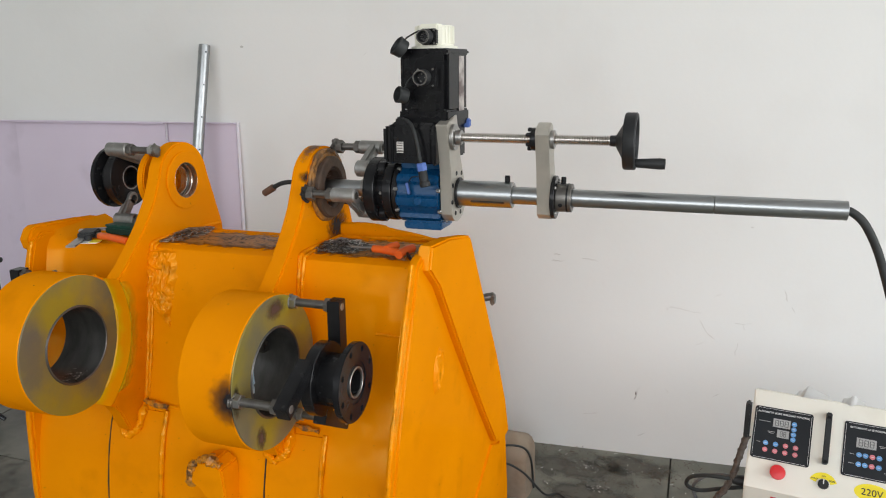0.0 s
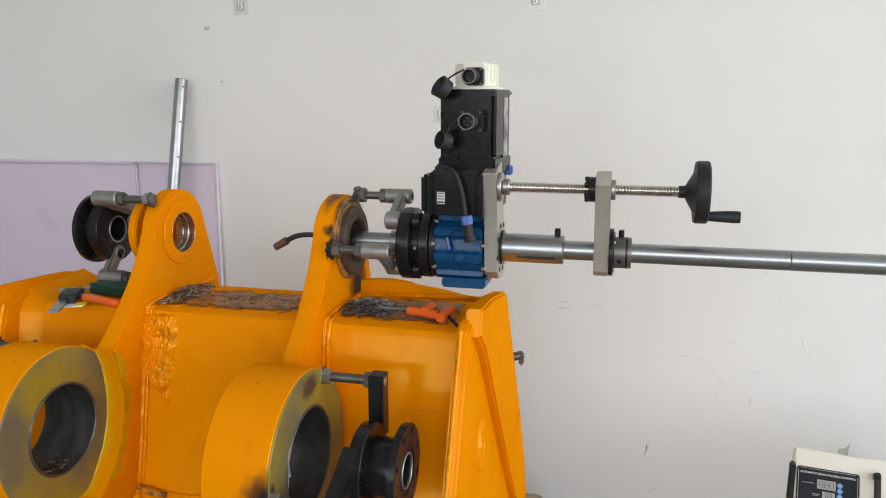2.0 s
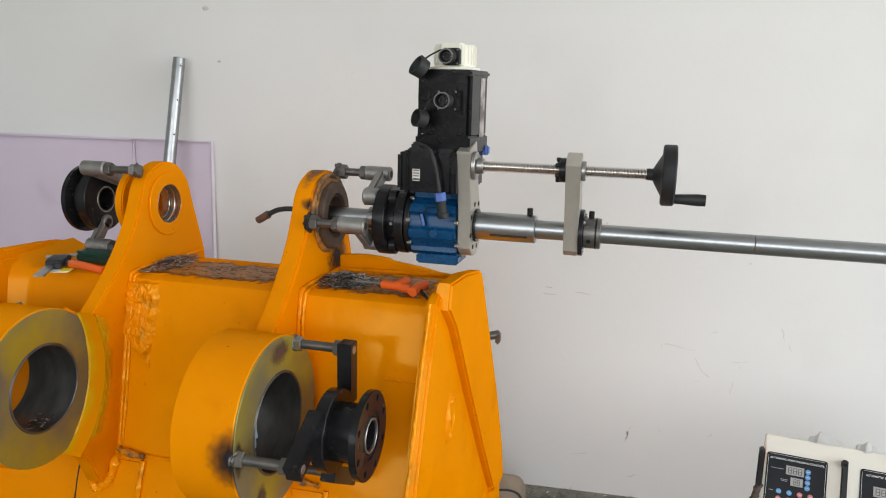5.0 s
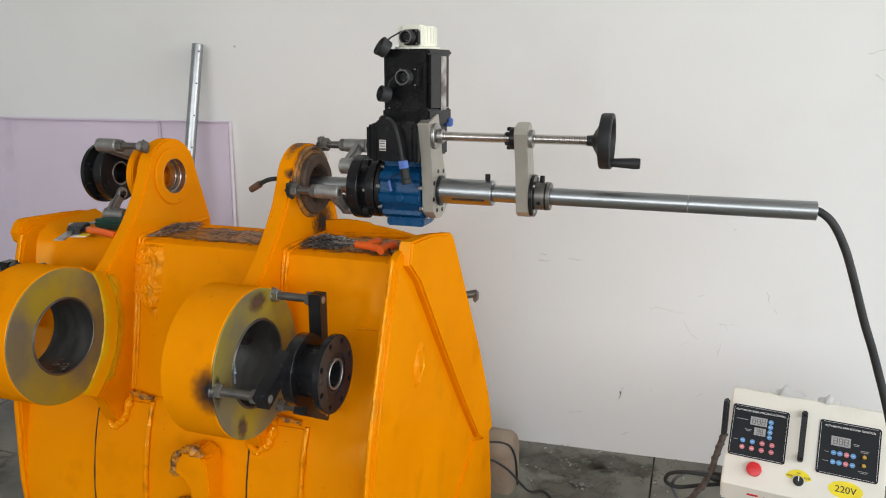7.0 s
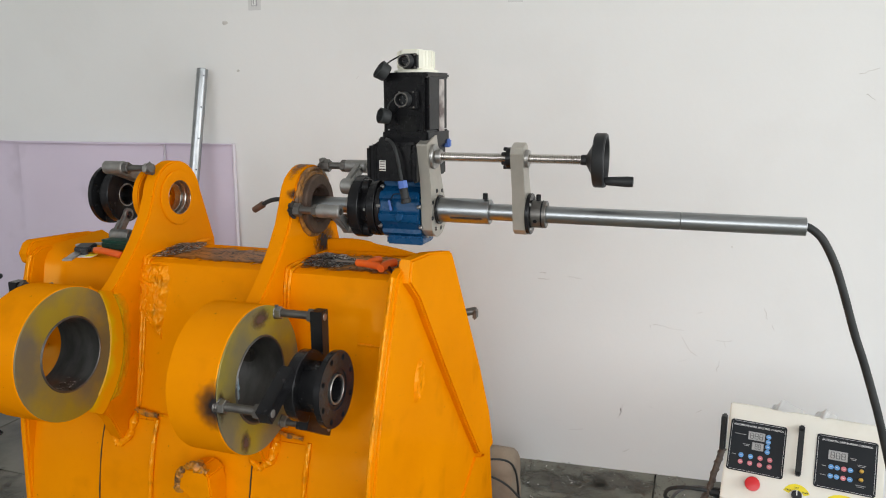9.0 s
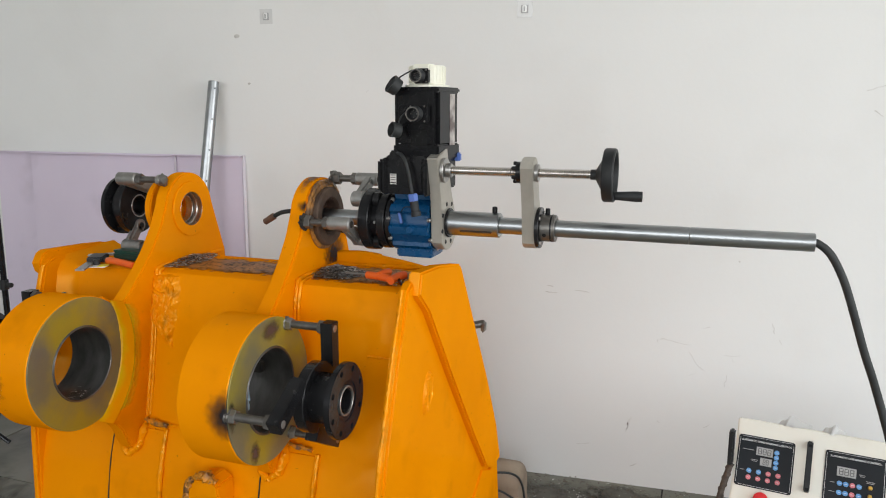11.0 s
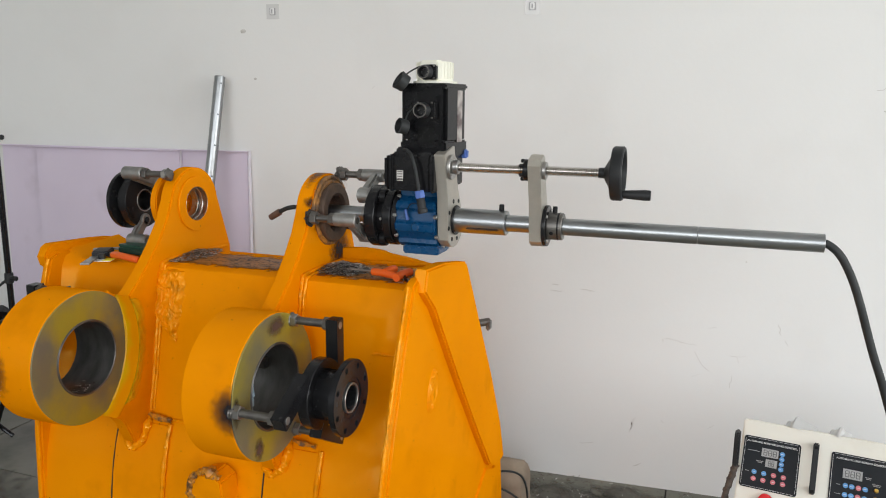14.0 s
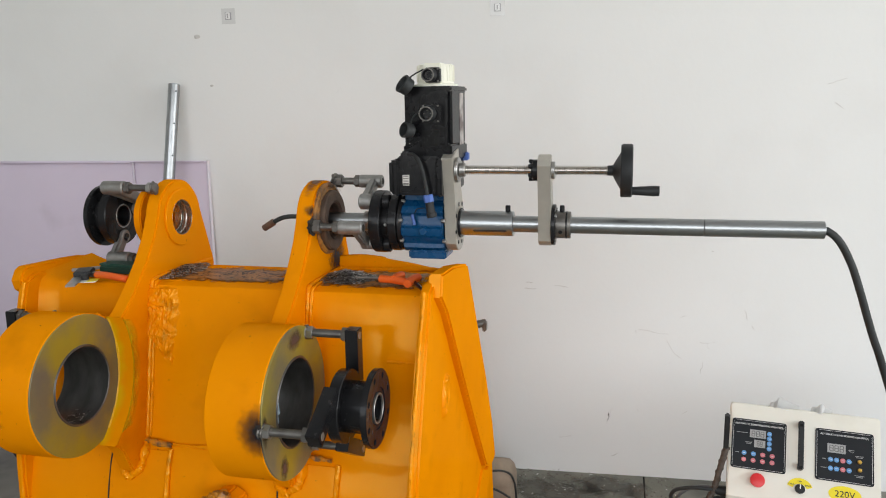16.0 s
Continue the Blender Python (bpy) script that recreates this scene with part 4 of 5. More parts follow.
for z in (1.352, 1.360, 1.375, 1.407, 1.421, 1.430):
    part("motor_rib", block((-0.632, 1.6555, z), (0.094, 0.002, 0.003), 0.0005), BLACKP, fm)
part("rating_label", block((-0.662, 1.6553, 1.385), (0.017, 0.0016, 0.026), 0.0004), mat("pale_label", (0.62, 0.60, 0.56), (0.56, 0.54, 0.50), 30, 0.5), fm, "small pale rating label")
for i in range(4):
    part("label_line", block((-0.662, 1.6543, 1.377 + i * 0.006), (0.013, 0.0008, 0.0022), 0), mat("label_ink", (0.12, 0.09, 0.09), None, 30, 0.6), fm)
part("cable_boss", block((-0.668, 1.690, 1.444), (0.026, 0.030, 0.020), 0.004), BLACKP, fm)
cable = part("motor_cable", tube([(-0.662, 1.680, 1.447), (-0.644, 1.657, 1.448), (-0.626, 1.640, 1.437), (-0.614, 1.634, 1.41), (-0.606, 1.634, 1.37), (-0.603, 1.636, 1.345)], 0.0040, 12, 10), RUBBER, mach, "short black motor cable")
part("blue_nut", hexnut((-0.603, 1.636, 1.352), (-0.600, 1.636, 1.334), 0.0125), BLUEP, cable, "blue plastic cable nut")
part("plug_body", rod((-0.600, 1.636, 1.336), (-0.594, 1.637, 1.298), 0.0105, None, 20), PLASTIC, cable)
part("plug_ring", rod((-0.5955, 1.637, 1.309), (-0.593, 1.637, 1.297), 0.0125, None, 20), PLASTIC, cable)

# spindle motor, standing
sm = part("spindle_motor", joined(block((-0.609, 1.753, 1.535), (0.118, 0.120, 0.150), 0.012), block((-0.609, 1.753, 1.450), (0.121, 0.123, 0.040), 0.004), block((-0.609, 1.753, 1.603), (0.122, 0.124, 0.014), 0.004)), BLACKP, mach, "tall black servo motor")
TWIST = Matrix.Translation((0.019, 0.005, 0)) @ Matrix.Rotation(radians(-6), 4, "Z") @ Matrix.Diagonal((1.05, 1.05, 1, 1)) @ Matrix.Translation((-0.019, -0.005, 0))
sm.matrix_basis = TWIST      # turned and enlarged to fit the motor's outline in the camera's view
part("motor_base", block((-0.611, 1.755, 1.395), (0.112, 0.105, 0.080), 0.004), BLACKP, sm)
for x in (-0.660, -0.562):
    part("corner_rib", block((x, 1.6945, 1.53), (0.008, 0.006, 0.145), 0.0015), BLACKP, sm)
# reflections on the label are painted as dark mottle in its colour
part("side_label", block((-0.5498, 1.772, 1.53), (0.0015, 0.028, 0.128), 0.0004), mat("mottled_label", (0.50, 0.46, 0.43), (0.10, 0.07, 0.065), 34, 0.35), sm, "pale rating label, mottled dark for reflections")
part("front_label", block((-0.600, 1.6935, 1.485), (0.044, 0.0012, 0.040), 0.0003), mat("black_film", (0.008, 0.008, 0.008), (0.014, 0.014, 0.014), 40, 0.25, spec=0.2), sm)
part("flange_corner", block((-0.552, 1.806, 1.434), (0.020, 0.016, 0.022), 0.003), BLUEP, sm)

def socket(x, y, z, r, s, parent, pins):
    """A round multi-pole socket on a square base, facing the -y side."""
    base = part("socket_base", block((x + 0.004, y + 0.012, z), (s, 0.024, s), 0.003), BLACKP, parent)
    part("socket", lathe((x, y + 0.002, z), (0, -1, 0), [(0, 0.004), (r * 0.78, 0.004), (r * 0.80, 0.022), (r, 0.021), (r, 0.012), (r * 1.08, 0.010), (r * 1.08, 0.0), (0, 0)], 32), PLASTIC, base, "round multi-pole socket")
    part("socket_rim", lathe((x, y - 0.0185, z), (0, -1, 0), [(r * 0.84, 0), (r * 1.0, 0), (r * 1.0, 0.0015), (r * 0.84, 0.0015)], 32, True), DARKSTEEL, base, "grey metal rim")
    for i in range(pins):
        a = 2 * math.pi * i / pins
        k = 0.45 if pins < 6 else 0.52
        part("pin", rod((x + r * k * math.cos(a), y - 0.001, z + r * k * math.sin(a)), (x + r * k * math.cos(a), y - 0.012, z + r * k * math.sin(a)), 0.0013, None, 8), STEEL, base)
    for i in range(4):
        part("base_screw", rod((x + 0.004 + s * 0.4 * (1 if i % 2 else -1), y + 0.001, z + s * 0.4 * (1 if i < 2 else -1)), (x + 0.004 + s * 0.4 * (1 if i % 2 else -1), y - 0.002, z + s * 0.4 * (1 if i < 2 else -1)), 0.0024, None, 10), DARKSTEEL, base)
    return base

s1 = socket(-0.595, 1.668, 1.545, 0.0175, 0.045, sm, 4)
def cap(c, n, r, parent, anchor):
    """A rubber socket cap hanging on its strap."""
    c, n = Vector(c), Vector(n).normalized()
    k = part("socket_cap", lathe(c, n, [(0, 0), (r * 0.9, 0), (r, 0.002), (r * 1.02, 0.010), (r * 1.1, 0.022), (r * 0.95, 0.024), (r * 0.8, 0.006), (0, 0.005)], 28), RUBBER, parent, "hanging black rubber socket cap")
    part("cap_strap", tube([anchor, (Vector(anchor) + c) / 2 + Vector((-0.006, -0.006, 0.008)), c + n * 0.004 + Vector((0, 0, r * 0.8))], 0.002, 6, 6), RUBBER, k)
cap((-0.636, 1.664, 1.503), (-0.55, -0.75, 0.2), 0.0175, sm, (-0.610, 1.666, 1.557))

enc = part("encoder", lathe((-0.606, 1.750, 1.609), (0, 0, 1), [(0, 0), (0.052, 0), (0.053, 0.002), (0.053, 0.006), (0.043, 0.008), (0.043, 0.05), (0.040, 0.054), (0, 0.055)], 56), CREAM, sm, "ribbed cream encoder cover")
for i in range(22):
    a = radians(-150 + i * 12)
    part("cover_rib", block((-0.606 + 0.043 * math.cos(a), 1.750 + 0.043 * math.sin(a), 1.641), (0.004, 0.005, 0.040), 0.001, Matrix.Rotation(a, 4, "Z")), CREAM, enc)
part("cover_front", block((-0.597, 1.715, 1.640), (0.046, 0.036, 0.050), 0.004), CREAM, enc)
s2 = socket(-0.597, 1.688, 1.636, 0.0155, 0.036, sm, 10)
cap((-0.643, 1.672, 1.606), (-0.55, -0.55, 0.5), 0.021, sm, (-0.613, 1.686, 1.650))

# bearing support that carries the machine on the second ear: studs and grey arms
sup = thing("bearing_support", (-0.80, AY, AZ), "grey cast arms with studs tack-welded to the bucket ear", "bearing support", "bearing supports")
for a, turn_by, x_arm in ((60, 58, -0.800), (180, 62, -0.800)):
    ca, sa = math.cos(radians(a)), math.sin(radians(a))
    fy, fz = AY + 0.114 * ca, AZ + 0.114 * sa
    py, pz = AY + 0.062 * math.cos(radians(a + turn_by)), AZ + 0.062 * math.sin(radians(a + turn_by))
    d = Vector((0, fy - py, fz - pz))
    web = block(((x_arm + 0.010), (fy + py) / 2, (fz + pz) / 2), (0.022, d.length, 0.030), 0.005, Matrix.Rotation(math.atan2(d.z, d.y), 4, "X"))
    arm = part("arm", joined(web, rod((-0.832, fy, fz), (-0.768, fy, fz), 0.0175, None, 28, 0.003), rod((-0.803, py, pz), (-0.768, py, pz), 0.0205 if a == 60 else 0.015, None, 28, 0.003)), CAST, sup, "bead-blasted cast steel arm")
    # a flat black disc paints the shade inside the arm's bore
    part("arm_hole", rod((-0.7682, fy, fz), (-0.7674, fy, fz), 0.009, None, 20, 0.0002), SOOTSHADE, arm, "black disc for the shade in the arm's open bore")
    pad = part("pivot_pad", rod((-0.740, py, pz), (-0.722, py, pz), 0.0205, None, 28, 0.002), BLACK, sup, "black round pivot pad")
    part("pad_screw", hexnut((-0.722, py, pz), (-0.7185, py, pz), 0.0075), BLACK, pad)
    stud = part("stud", rod((-0.84, fy, fz), (-0.905, fy, fz), 0.0095, None, 20), DARKSTEEL, sup, "dull steel stud")
    part("lock_nut", hexnut((-0.832, fy, fz), (-0.846, fy, fz), 0.0165), DARKSTEEL, stud)
    part("foot_nut", hexnut((-0.881, fy, fz), (-0.899, fy, fz), 0.0175), DARKSTEEL, stud)
    part("tack_weld", blob((-0.903, fy, fz), 0.0195, (0.5, 1, 1), 0.6, 3), SOOTSHADE if a == 180 else DARKSTEEL, stud, "burnt tack weld")
fy, fz = AY + 0.088, AZ - 0.050
part("stud", rod((-0.772, fy, fz), (-0.905, fy, fz), 0.0105, None, 20), RUST, sup, "brown rusty stud")
part("bar_collar", pipe_x(-0.800, -0.772, AY, AZ, 0.0209, 0.0265, 40, 0.001), STEEL, sup, "bright collar on the bar")

# ---- things against the wall ----
def wall_box(u0, u1, v0, v1, d0, d1, bevel=0.0, lean=0.0):
    bm = slab(u0, u1, -d1, -d0, v0, v1, bevel)
    if lean:
        bm.transform(Matrix.Translation((0, 0, v0)) @ Matrix.Rotation(radians(-lean), 4, "X") @ Matrix.Translation((0, 0, -v0)))
    bm.transform(WALL_TURN)
    return bm

def board(u0, u1, v1, d0, d1, lean, label):
    root = thing("insulation_board", on_wall((u0 + u1) / 2, 0, d0), label, "board", "insulation boards")
    part("panel", wall_box(u0 + 0.004, u1 - 0.004, 0.0, v1 - 0.004, d0, d1, 0.003, lean), LILAC, root)
    part("edge_strip", wall_box(u1 - 0.0045, u1, 0.0, v1, d0 + 0.001, d1 + 0.001, 0.001, lean), BOARDEDGE, root, "pale cut edge")
    part("top_strip", wall_box(u0, u1, v1 - 0.0045, v1, d0 + 0.001, d1 + 0.0005, 0.001, lean), LILAC, root, "pale cut edge")
    return root
board(-3.245, -1.880, 1.345, 0.030, 0.052, 1.2, "large pale lilac insulation board leaning on the wall")
board(-3.027, -2.218, 1.342, 0.058, 0.068, 1.25, "smaller pale lilac insulation board leaning on another")

# steel bar leaning on the wall
spare = thing("spare_bar", (-2.30, 2.50, 0), "spare drilled chrome boring bar leaning against the wall", "steel bar")
p_low, p_top = Vector((-2.012, 2.42, 0.0)), Vector((-1.980, 2.775, 1.668))
part("tube", lathe(p_low, p_top - p_low, [(0, 0), (0.0225, 0), (0.0235, 0.002), (0.0235, (p_top - p_low).length - 0.002), (0.0215, (p_top - p_low).length), (0.012, (p_top - p_low).length), (0.012, (p_top - p_low).length - 0.03), (0, (p_top - p_low).length - 0.03)], 36), CHROME, spare)
dirn = (p_top - p_low).normalized()
for k in range(6):
    c = p_top - dirn * (0.03 + k * 0.135)
    side = dirn.cross(Vector((0, 1, 0))).normalized()
    for s in ((-1, 0.35), (1, 0.35)):
        n = (side * s[0] * 0.8 + Vector((0, -1, 0)) * 0.6).normalized()
        # no hole is cut; black discs paint its shade on the tube
        part("cross_hole", rod(c + n * 0.0225, c + n * 0.0240, 0.0038, None, 12), BLACK, spare, "black disc for the shade in a drilled hole")

CLEAR = mat("clear_hook_pad", (0.66, 0.66, 0.65), (0.62, 0.62, 0.61), 12, 0.18)
HOOKW = mat("hook_clip", (0.80, 0.80, 0.79), (0.74, 0.74, 0.73), 12, 0.25)
# mid grey painted on for the shade round and inside the clip
HOOKSHADE = mat("hook_shade", (0.38, 0.38, 0.38), None, 12, 0.4)
def wall_hook(u, v):
    root = thing("adhesive_hook", on_wall(u, v - 0.03), "clear adhesive hook pad stuck on the white wall", "wall hook", "adhesive hooks")
    part("pad", wall_box(u - 0.030, u + 0.030, v - 0.031, v + 0.031, 0.0, 0.0015, 0.0006), CLEAR, root)
    part("base", wall_box(u - 0.014, u + 0.014, v - 0.015, v + 0.015, 0.0015, 0.004, 0.001), HOOKSHADE, root)
    part("clip", wall_box(u - 0.009, u + 0.009, v - 0.012, v + 0.014, 0.004, 0.009, 0.002), HOOKW, root)
    part("slot", wall_box(u - 0.003, u + 0.003, v - 0.008, v + 0.009, 0.009, 0.0095, 0), HOOKSHADE, root)
for u, v in ((-1.748, 1.940), (-0.632, 1.936), (-0.972, 1.537)):
    wall_hook(u / math.cos(radians(3.63)), v)

# scuffs, chips of paint and holes in the wall
SCUFF = mat("wall_scuff", (0.50, 0.485, 0.455), (0.60, 0.585, 0.56), 60, 0.9)
def scuff(u0, v0, u1, v1, w=0.0013):
    a, b = on_wall(u0, v0, 0.0008), on_wall(u1, v1, 0.0008)
    pts = []
    for i in range(7):
        p = a.lerp(b, i / 6)
        s = (b - a).length * 0.12
        pts.append(p + Vector((s * noise.noise(Vector((u0 * 31, v0 * 17, i * 0.9))), 0, s * noise.noise(Vector((u0 * 23, v0 * 41, i * 0.9 + 5))))))
    bm = tube(pts, w * (0.7 + 0.5 * noise.noise(Vector((u0 * 50, v0 * 50, 2)))), 5, 3, 0.9)
    bm.transform(Matrix.Translation(a) @ Matrix.Scale(0.12, 4, WALL_TURN.to_3x3() @ Vector((0, 1, 0))) @ Matrix.Translation(-a))
    return bm
wallmarks = [(-0.158, 0.285, -0.172, 0.235), (-0.40, 0.825, -0.345, 0.820), (-0.52, 0.812, -0.475, 0.808), (0.06, 0.605, 0.085, 0.555), (0.09, 0.55, 0.12, 0.53), (0.19, 0.603, 0.245, 0.600), (0.215, 0.60, 0.225, 0.575), (0.352, 0.745, 0.366, 0.705), (0.385, 0.68, 0.395, 0.66), (-0.05, 0.30, -0.04, 0.29), (-0.37, 0.16, -0.32, 0.165), (0.60, 1.62, 0.66, 1.64), (0.63, 1.55, 0.66, 1.53), (-1.30, 1.62, -1.29, 1.63), (-0.055, 0.648, 0.02, 0.640), (0.02, 0.636, 0.062, 0.632), (-0.066, 0.645, -0.064, 0.632), (0.105, 0.705, 0.130, 0.712), (0.052, 0.500, 0.080, 0.515), (0.205, 0.52, 0.197, 0.47), (-0.165, 0.285, -0.150, 0.300), (0.13, 0.29, 0.155, 0.305), (-0.15, 0.085, -0.12, 0.10), (-0.515, 0.838, -0.49, 0.836)]
for k, q in enumerate(wallmarks):
    tagged(part("scuff_mark", scuff(*q), SCUFF, None), "small grey scuff on the white wall", "scuff mark", "wall scuffs", "structure")
for u, v, r in ((-1.897, 1.862, 0.011), (-1.846, 1.66, 0.006), (-0.30, 1.10, 0.003), (0.22, 0.98, 0.003)):
    bm = blob((0, 0, 0), r, (1.3, 0.25, 0.8), 0.5, 2)
    bm.transform(Matrix.Translation(on_wall(u, v, 0.0005)))
    tagged(part("plaster_chip", bm, SCUFF, None), "chipped spot in the white plaster", "scuff mark", "wall scuffs", "structure")

# dark chipped spots with a hanging flake
for u, v in ((-0.166, 0.262),):
    bm = joined(blob((0, 0, 0.010), 0.0055, (0.5, 0.12, 1.3), 0.6, 2), tube([(0.002, 0, 0.006), (0.001, 0, -0.006), (-0.006, 0, -0.018)], 0.0011, 5, 5))
    bm.transform(Matrix.Translation(on_wall(u, v, 0.0008)))
    tagged(part("plaster_chip", bm, mat("dark_chip", (0.20, 0.18, 0.16), (0.12, 0.11, 0.10), 60, 0.9), None), "dark chipped spot in the white plaster", "scuff mark", "wall scuffs", "structure")

# ---- light stands at the far end ----
def light_stand(x, y, top, clamp_z, hub_z, legs, label):
    root = thing("light_stand", (x, y, 0), label, "light stand", "light stands")
    part("pole", rod((x, y, hub_z - 0.05), (x, y, clamp_z[0]), 0.0125, None, 20), BLACKP, root)
    part("upper_tube", rod((x, y, clamp_z[0]), (x, y, top), 0.008, None, 16), STEEL, root, "thin bright upper tube")
    for cz in clamp_z:
        c = part("clamp", rod((x, y, cz - 0.022), (x, y, cz + 0.022), 0.018, None, 20), PLASTIC, root)
        part("knob", rod((x + 0.012, y, cz), (x + 0.042, y, cz), 0.011, None, 14), PLASTIC, c)
    part("leg_collar", rod((x, y, hub_z - 0.02), (x, y, hub_z + 0.02), 0.02, None, 20), PLASTIC, root)
    for a, reach in legs:
        fx, fy = x + reach * math.cos(radians(a)), y + reach * math.sin(radians(a))
        leg = part("leg", tube([(x, y, hub_z), ((x + fx) / 2, (y + fy) / 2, hub_z * 0.56), (fx, fy, 0.014)], 0.010, 10, 6), BLACKP, root)
        part("strut", rod((x, y, hub_z * 0.45), (x + (fx - x) * 0.55, y + (fy - y) * 0.55, hub_z * 0.47), 0.005, None, 10), BLACKP, leg)
    return root
light_stand(-2.766, 2.30, 1.52, (1.405, 0.80), 0.42, ((15, 0.26), (95, 0.30), (175, 0.22)), "black telescopic light stand standing before the boards")
light_stand(-3.27, 2.28, 1.30, (1.00, 0.55), 0.26, ((14, 0.36), (134, 0.36), (254, 0.36)), "low black light stand on the concrete floor")
sand = thing("equipment_bag", (-2.93, 2.30, 0.45), "dark round equipment bag hanging by the light stand", "bag")
part("bag_body", blob((-2.95, 2.36, 0.575), 0.088, (1.15, 0.6, 0.85), 0.25, 3), RUBBER, sand)
part("bag_strap", tube([(-2.99, 2.33, 0.64), (-2.93, 2.32, 0.70), (-2.766, 2.30, 0.80)], 0.006, 8, 8), RUBBER, sand)

# ---- control box ----
BO = Vector((0.199, 2.168, 0.365))
BX = Matrix.Translation(BO) @ pose(0, 0, 0, 0, 0, -8)
FACE = BX @ Matrix.Rotation(radians(-32), 4, "X")
PAINT = mat("cream_box_paint", (0.78, 0.755, 0.67), (0.74, 0.715, 0.63), 5, 0.45, 0, 0.1, 150, (0.60, 0.56, 0.46), 8, 0.35, lo=0.58, hi=0.75)
PANEL = mat("black_panel_film", (0.013, 0.015, 0.018), (0.017, 0.019, 0.022), 12, 0.42, spec=0.2)
WHITE = mat("white_print", (0.75, 0.75, 0.74), None, 20, 0.5)
LCD = mat("grey_display", (0.40, 0.40, 0.39), (0.34, 0.34, 0.33), 20, 0.3)
DIM = mat("dim_print", (0.34, 0.34, 0.34), None, 20, 0.5)
SEG = mat("unlit_digit", (0.13, 0.13, 0.13), None, 20, 0.4)
BTNB = mat("blue_button", (0.13, 0.34, 0.66), None, 20, 0.4)
BTNP = mat("red_button", (0.66, 0.20, 0.23), None, 20, 0.4)
REDP = mat("red_plastic", (0.68, 0.025, 0.03), (0.60, 0.02, 0.025), 20, 0.35)
YELLOW = mat("yellow_label", (0.85, 0.70, 0.01), (0.80, 0.65, 0.01), 20, 0.45)
BRASS = mat("brass_knob", (0.70, 0.45, 0.10), (0.60, 0.38, 0.08), 20, 0.3, 0.8)
INK = mat("dark_print", (0.02, 0.02, 0.02), None, 20, 0.5)
GREYBLUE = mat("grey_blue_cabinet", (0.50, 0.53, 0.58), (0.45, 0.48, 0.53), 6, 0.5)

def on_face(bm):
    """From the face's own frame (x along it, z up it, y inwards) into the world."""
    bm.transform(FACE)
    return bm

def face_slab(u0, u1, v0, v1, d0, d1, bevel=0.0):
    return on_face(slab(u0, u1, -d1, -d0, v0, v1, bevel))

def face_rod(u, v, d0, d1, r, r2=None, seg=24, b=0.0012):
    return on_face(rod((u, -d0, v), (u, -d1, v), r, r2, seg, b))

def word(text, size, u, v, d, material, parent, align="CENTER", spread=1.0):
    cu = bpy.data.curves.new("word", "FONT")
    cu.offset = 0.00012
    cu.body, cu.size, cu.align_x, cu.align_y, cu.extrude, cu.space_character = text, size, align, "CENTER", 0.0002, spread
    ob = new("word", cu)
    me = bpy.data.meshes.new_from_object(ob.evaluated_get(bpy.context.evaluated_depsgraph_get()))
    bpy.data.objects.remove(ob)
    bm = bmesh.new()
    bm.from_mesh(me)
    bm.transform(FACE @ Matrix.Translation((u, -d, v)) @ Matrix.Rotation(radians(90), 4, "X"))
    return part("lettering", bm, material, parent, "", 0)

box = thing("control_box", (0.4, 2.25, 0.28), "cream sheet-metal control box with black panels and buttons", "control box")
W, HF = 0.424, 0.287
prof = [(0.0, 0.0), (HF * math.sin(radians(32)), HF * math.cos(radians(32))), (0.175, 0.238), (0.32, 0.02), (0.32, -0.07), (0.022, -0.062)]
case = plate_x(prof, 0.0, W, (), 0.004)
case.transform(BX)
part("case", case, PAINT, box)
def skirt(u0, u1, z0, z1, d, material, name, label=""):
    bm = slab(u0, u1, -d, 0.0005, z0, z1, 0)
    bm.transform(BX @ Matrix.Rotation(radians(19.5), 4, "X"))
    return part(name, bm, material, box, label)
skirt(0.075, 0.105, -0.030, -0.023, 0.001, REDP, "mark_bar", "red mark on the lower strip")
skirt(0.12, 0.155, -0.040, -0.026, 0.001, mat("grey_print", (0.20, 0.17, 0.16), None, 20, 0.5), "print_bar")
skirt(0.165, 0.33, -0.042, -0.028, 0.001, mat("grey_print", (0.20, 0.17, 0.16), None, 20, 0.5), "print_bar")
skirt(0.10, 0.30, -0.049, -0.0475, 0.001, REDP, "print_line")

def control_panel(u0, title, parent):
    c = [(u0 + (0.008 if sx < 0 else 0.150) + 0.008 * math.cos(radians(q)), (0.094 if sz < 0 else 0.232) + 0.008 * math.sin(radians(q))) for sx, sz, q0 in ((1, 1, 0), (-1, 1, 90), (-1, -1, 180), (1, -1, 270)) for q in range(q0, q0 + 91, 18)]
    pb = bmesh.new()
    f = pb.faces.new([pb.verts.new((u, 0.0, v)) for u, v in c])
    g = bmesh.ops.extrude_face_region(pb, geom=[f])
    bmesh.ops.translate(pb, verts=[v for v in g["geom"] if isinstance(v, bmesh.types.BMVert)], vec=(0, -0.0025, 0))
    p = part("control_panel", on_face(pb), PANEL, parent, "black membrane control panel")
    for a, b, c, e in ((0.009, 0.149, 0.0895, 0.0903), (0.009, 0.149, 0.2357, 0.2365), (0.004, 0.0048, 0.0945, 0.2315), (0.1532, 0.154, 0.0945, 0.2315)):
        part("border_line", face_slab(u0 + a, u0 + b, c, e, 0.0025, 0.0028), WHITE, p)
    word(title, 0.0076, u0 + 0.079, 0.2245, 0.0028, WHITE, p)
    return p
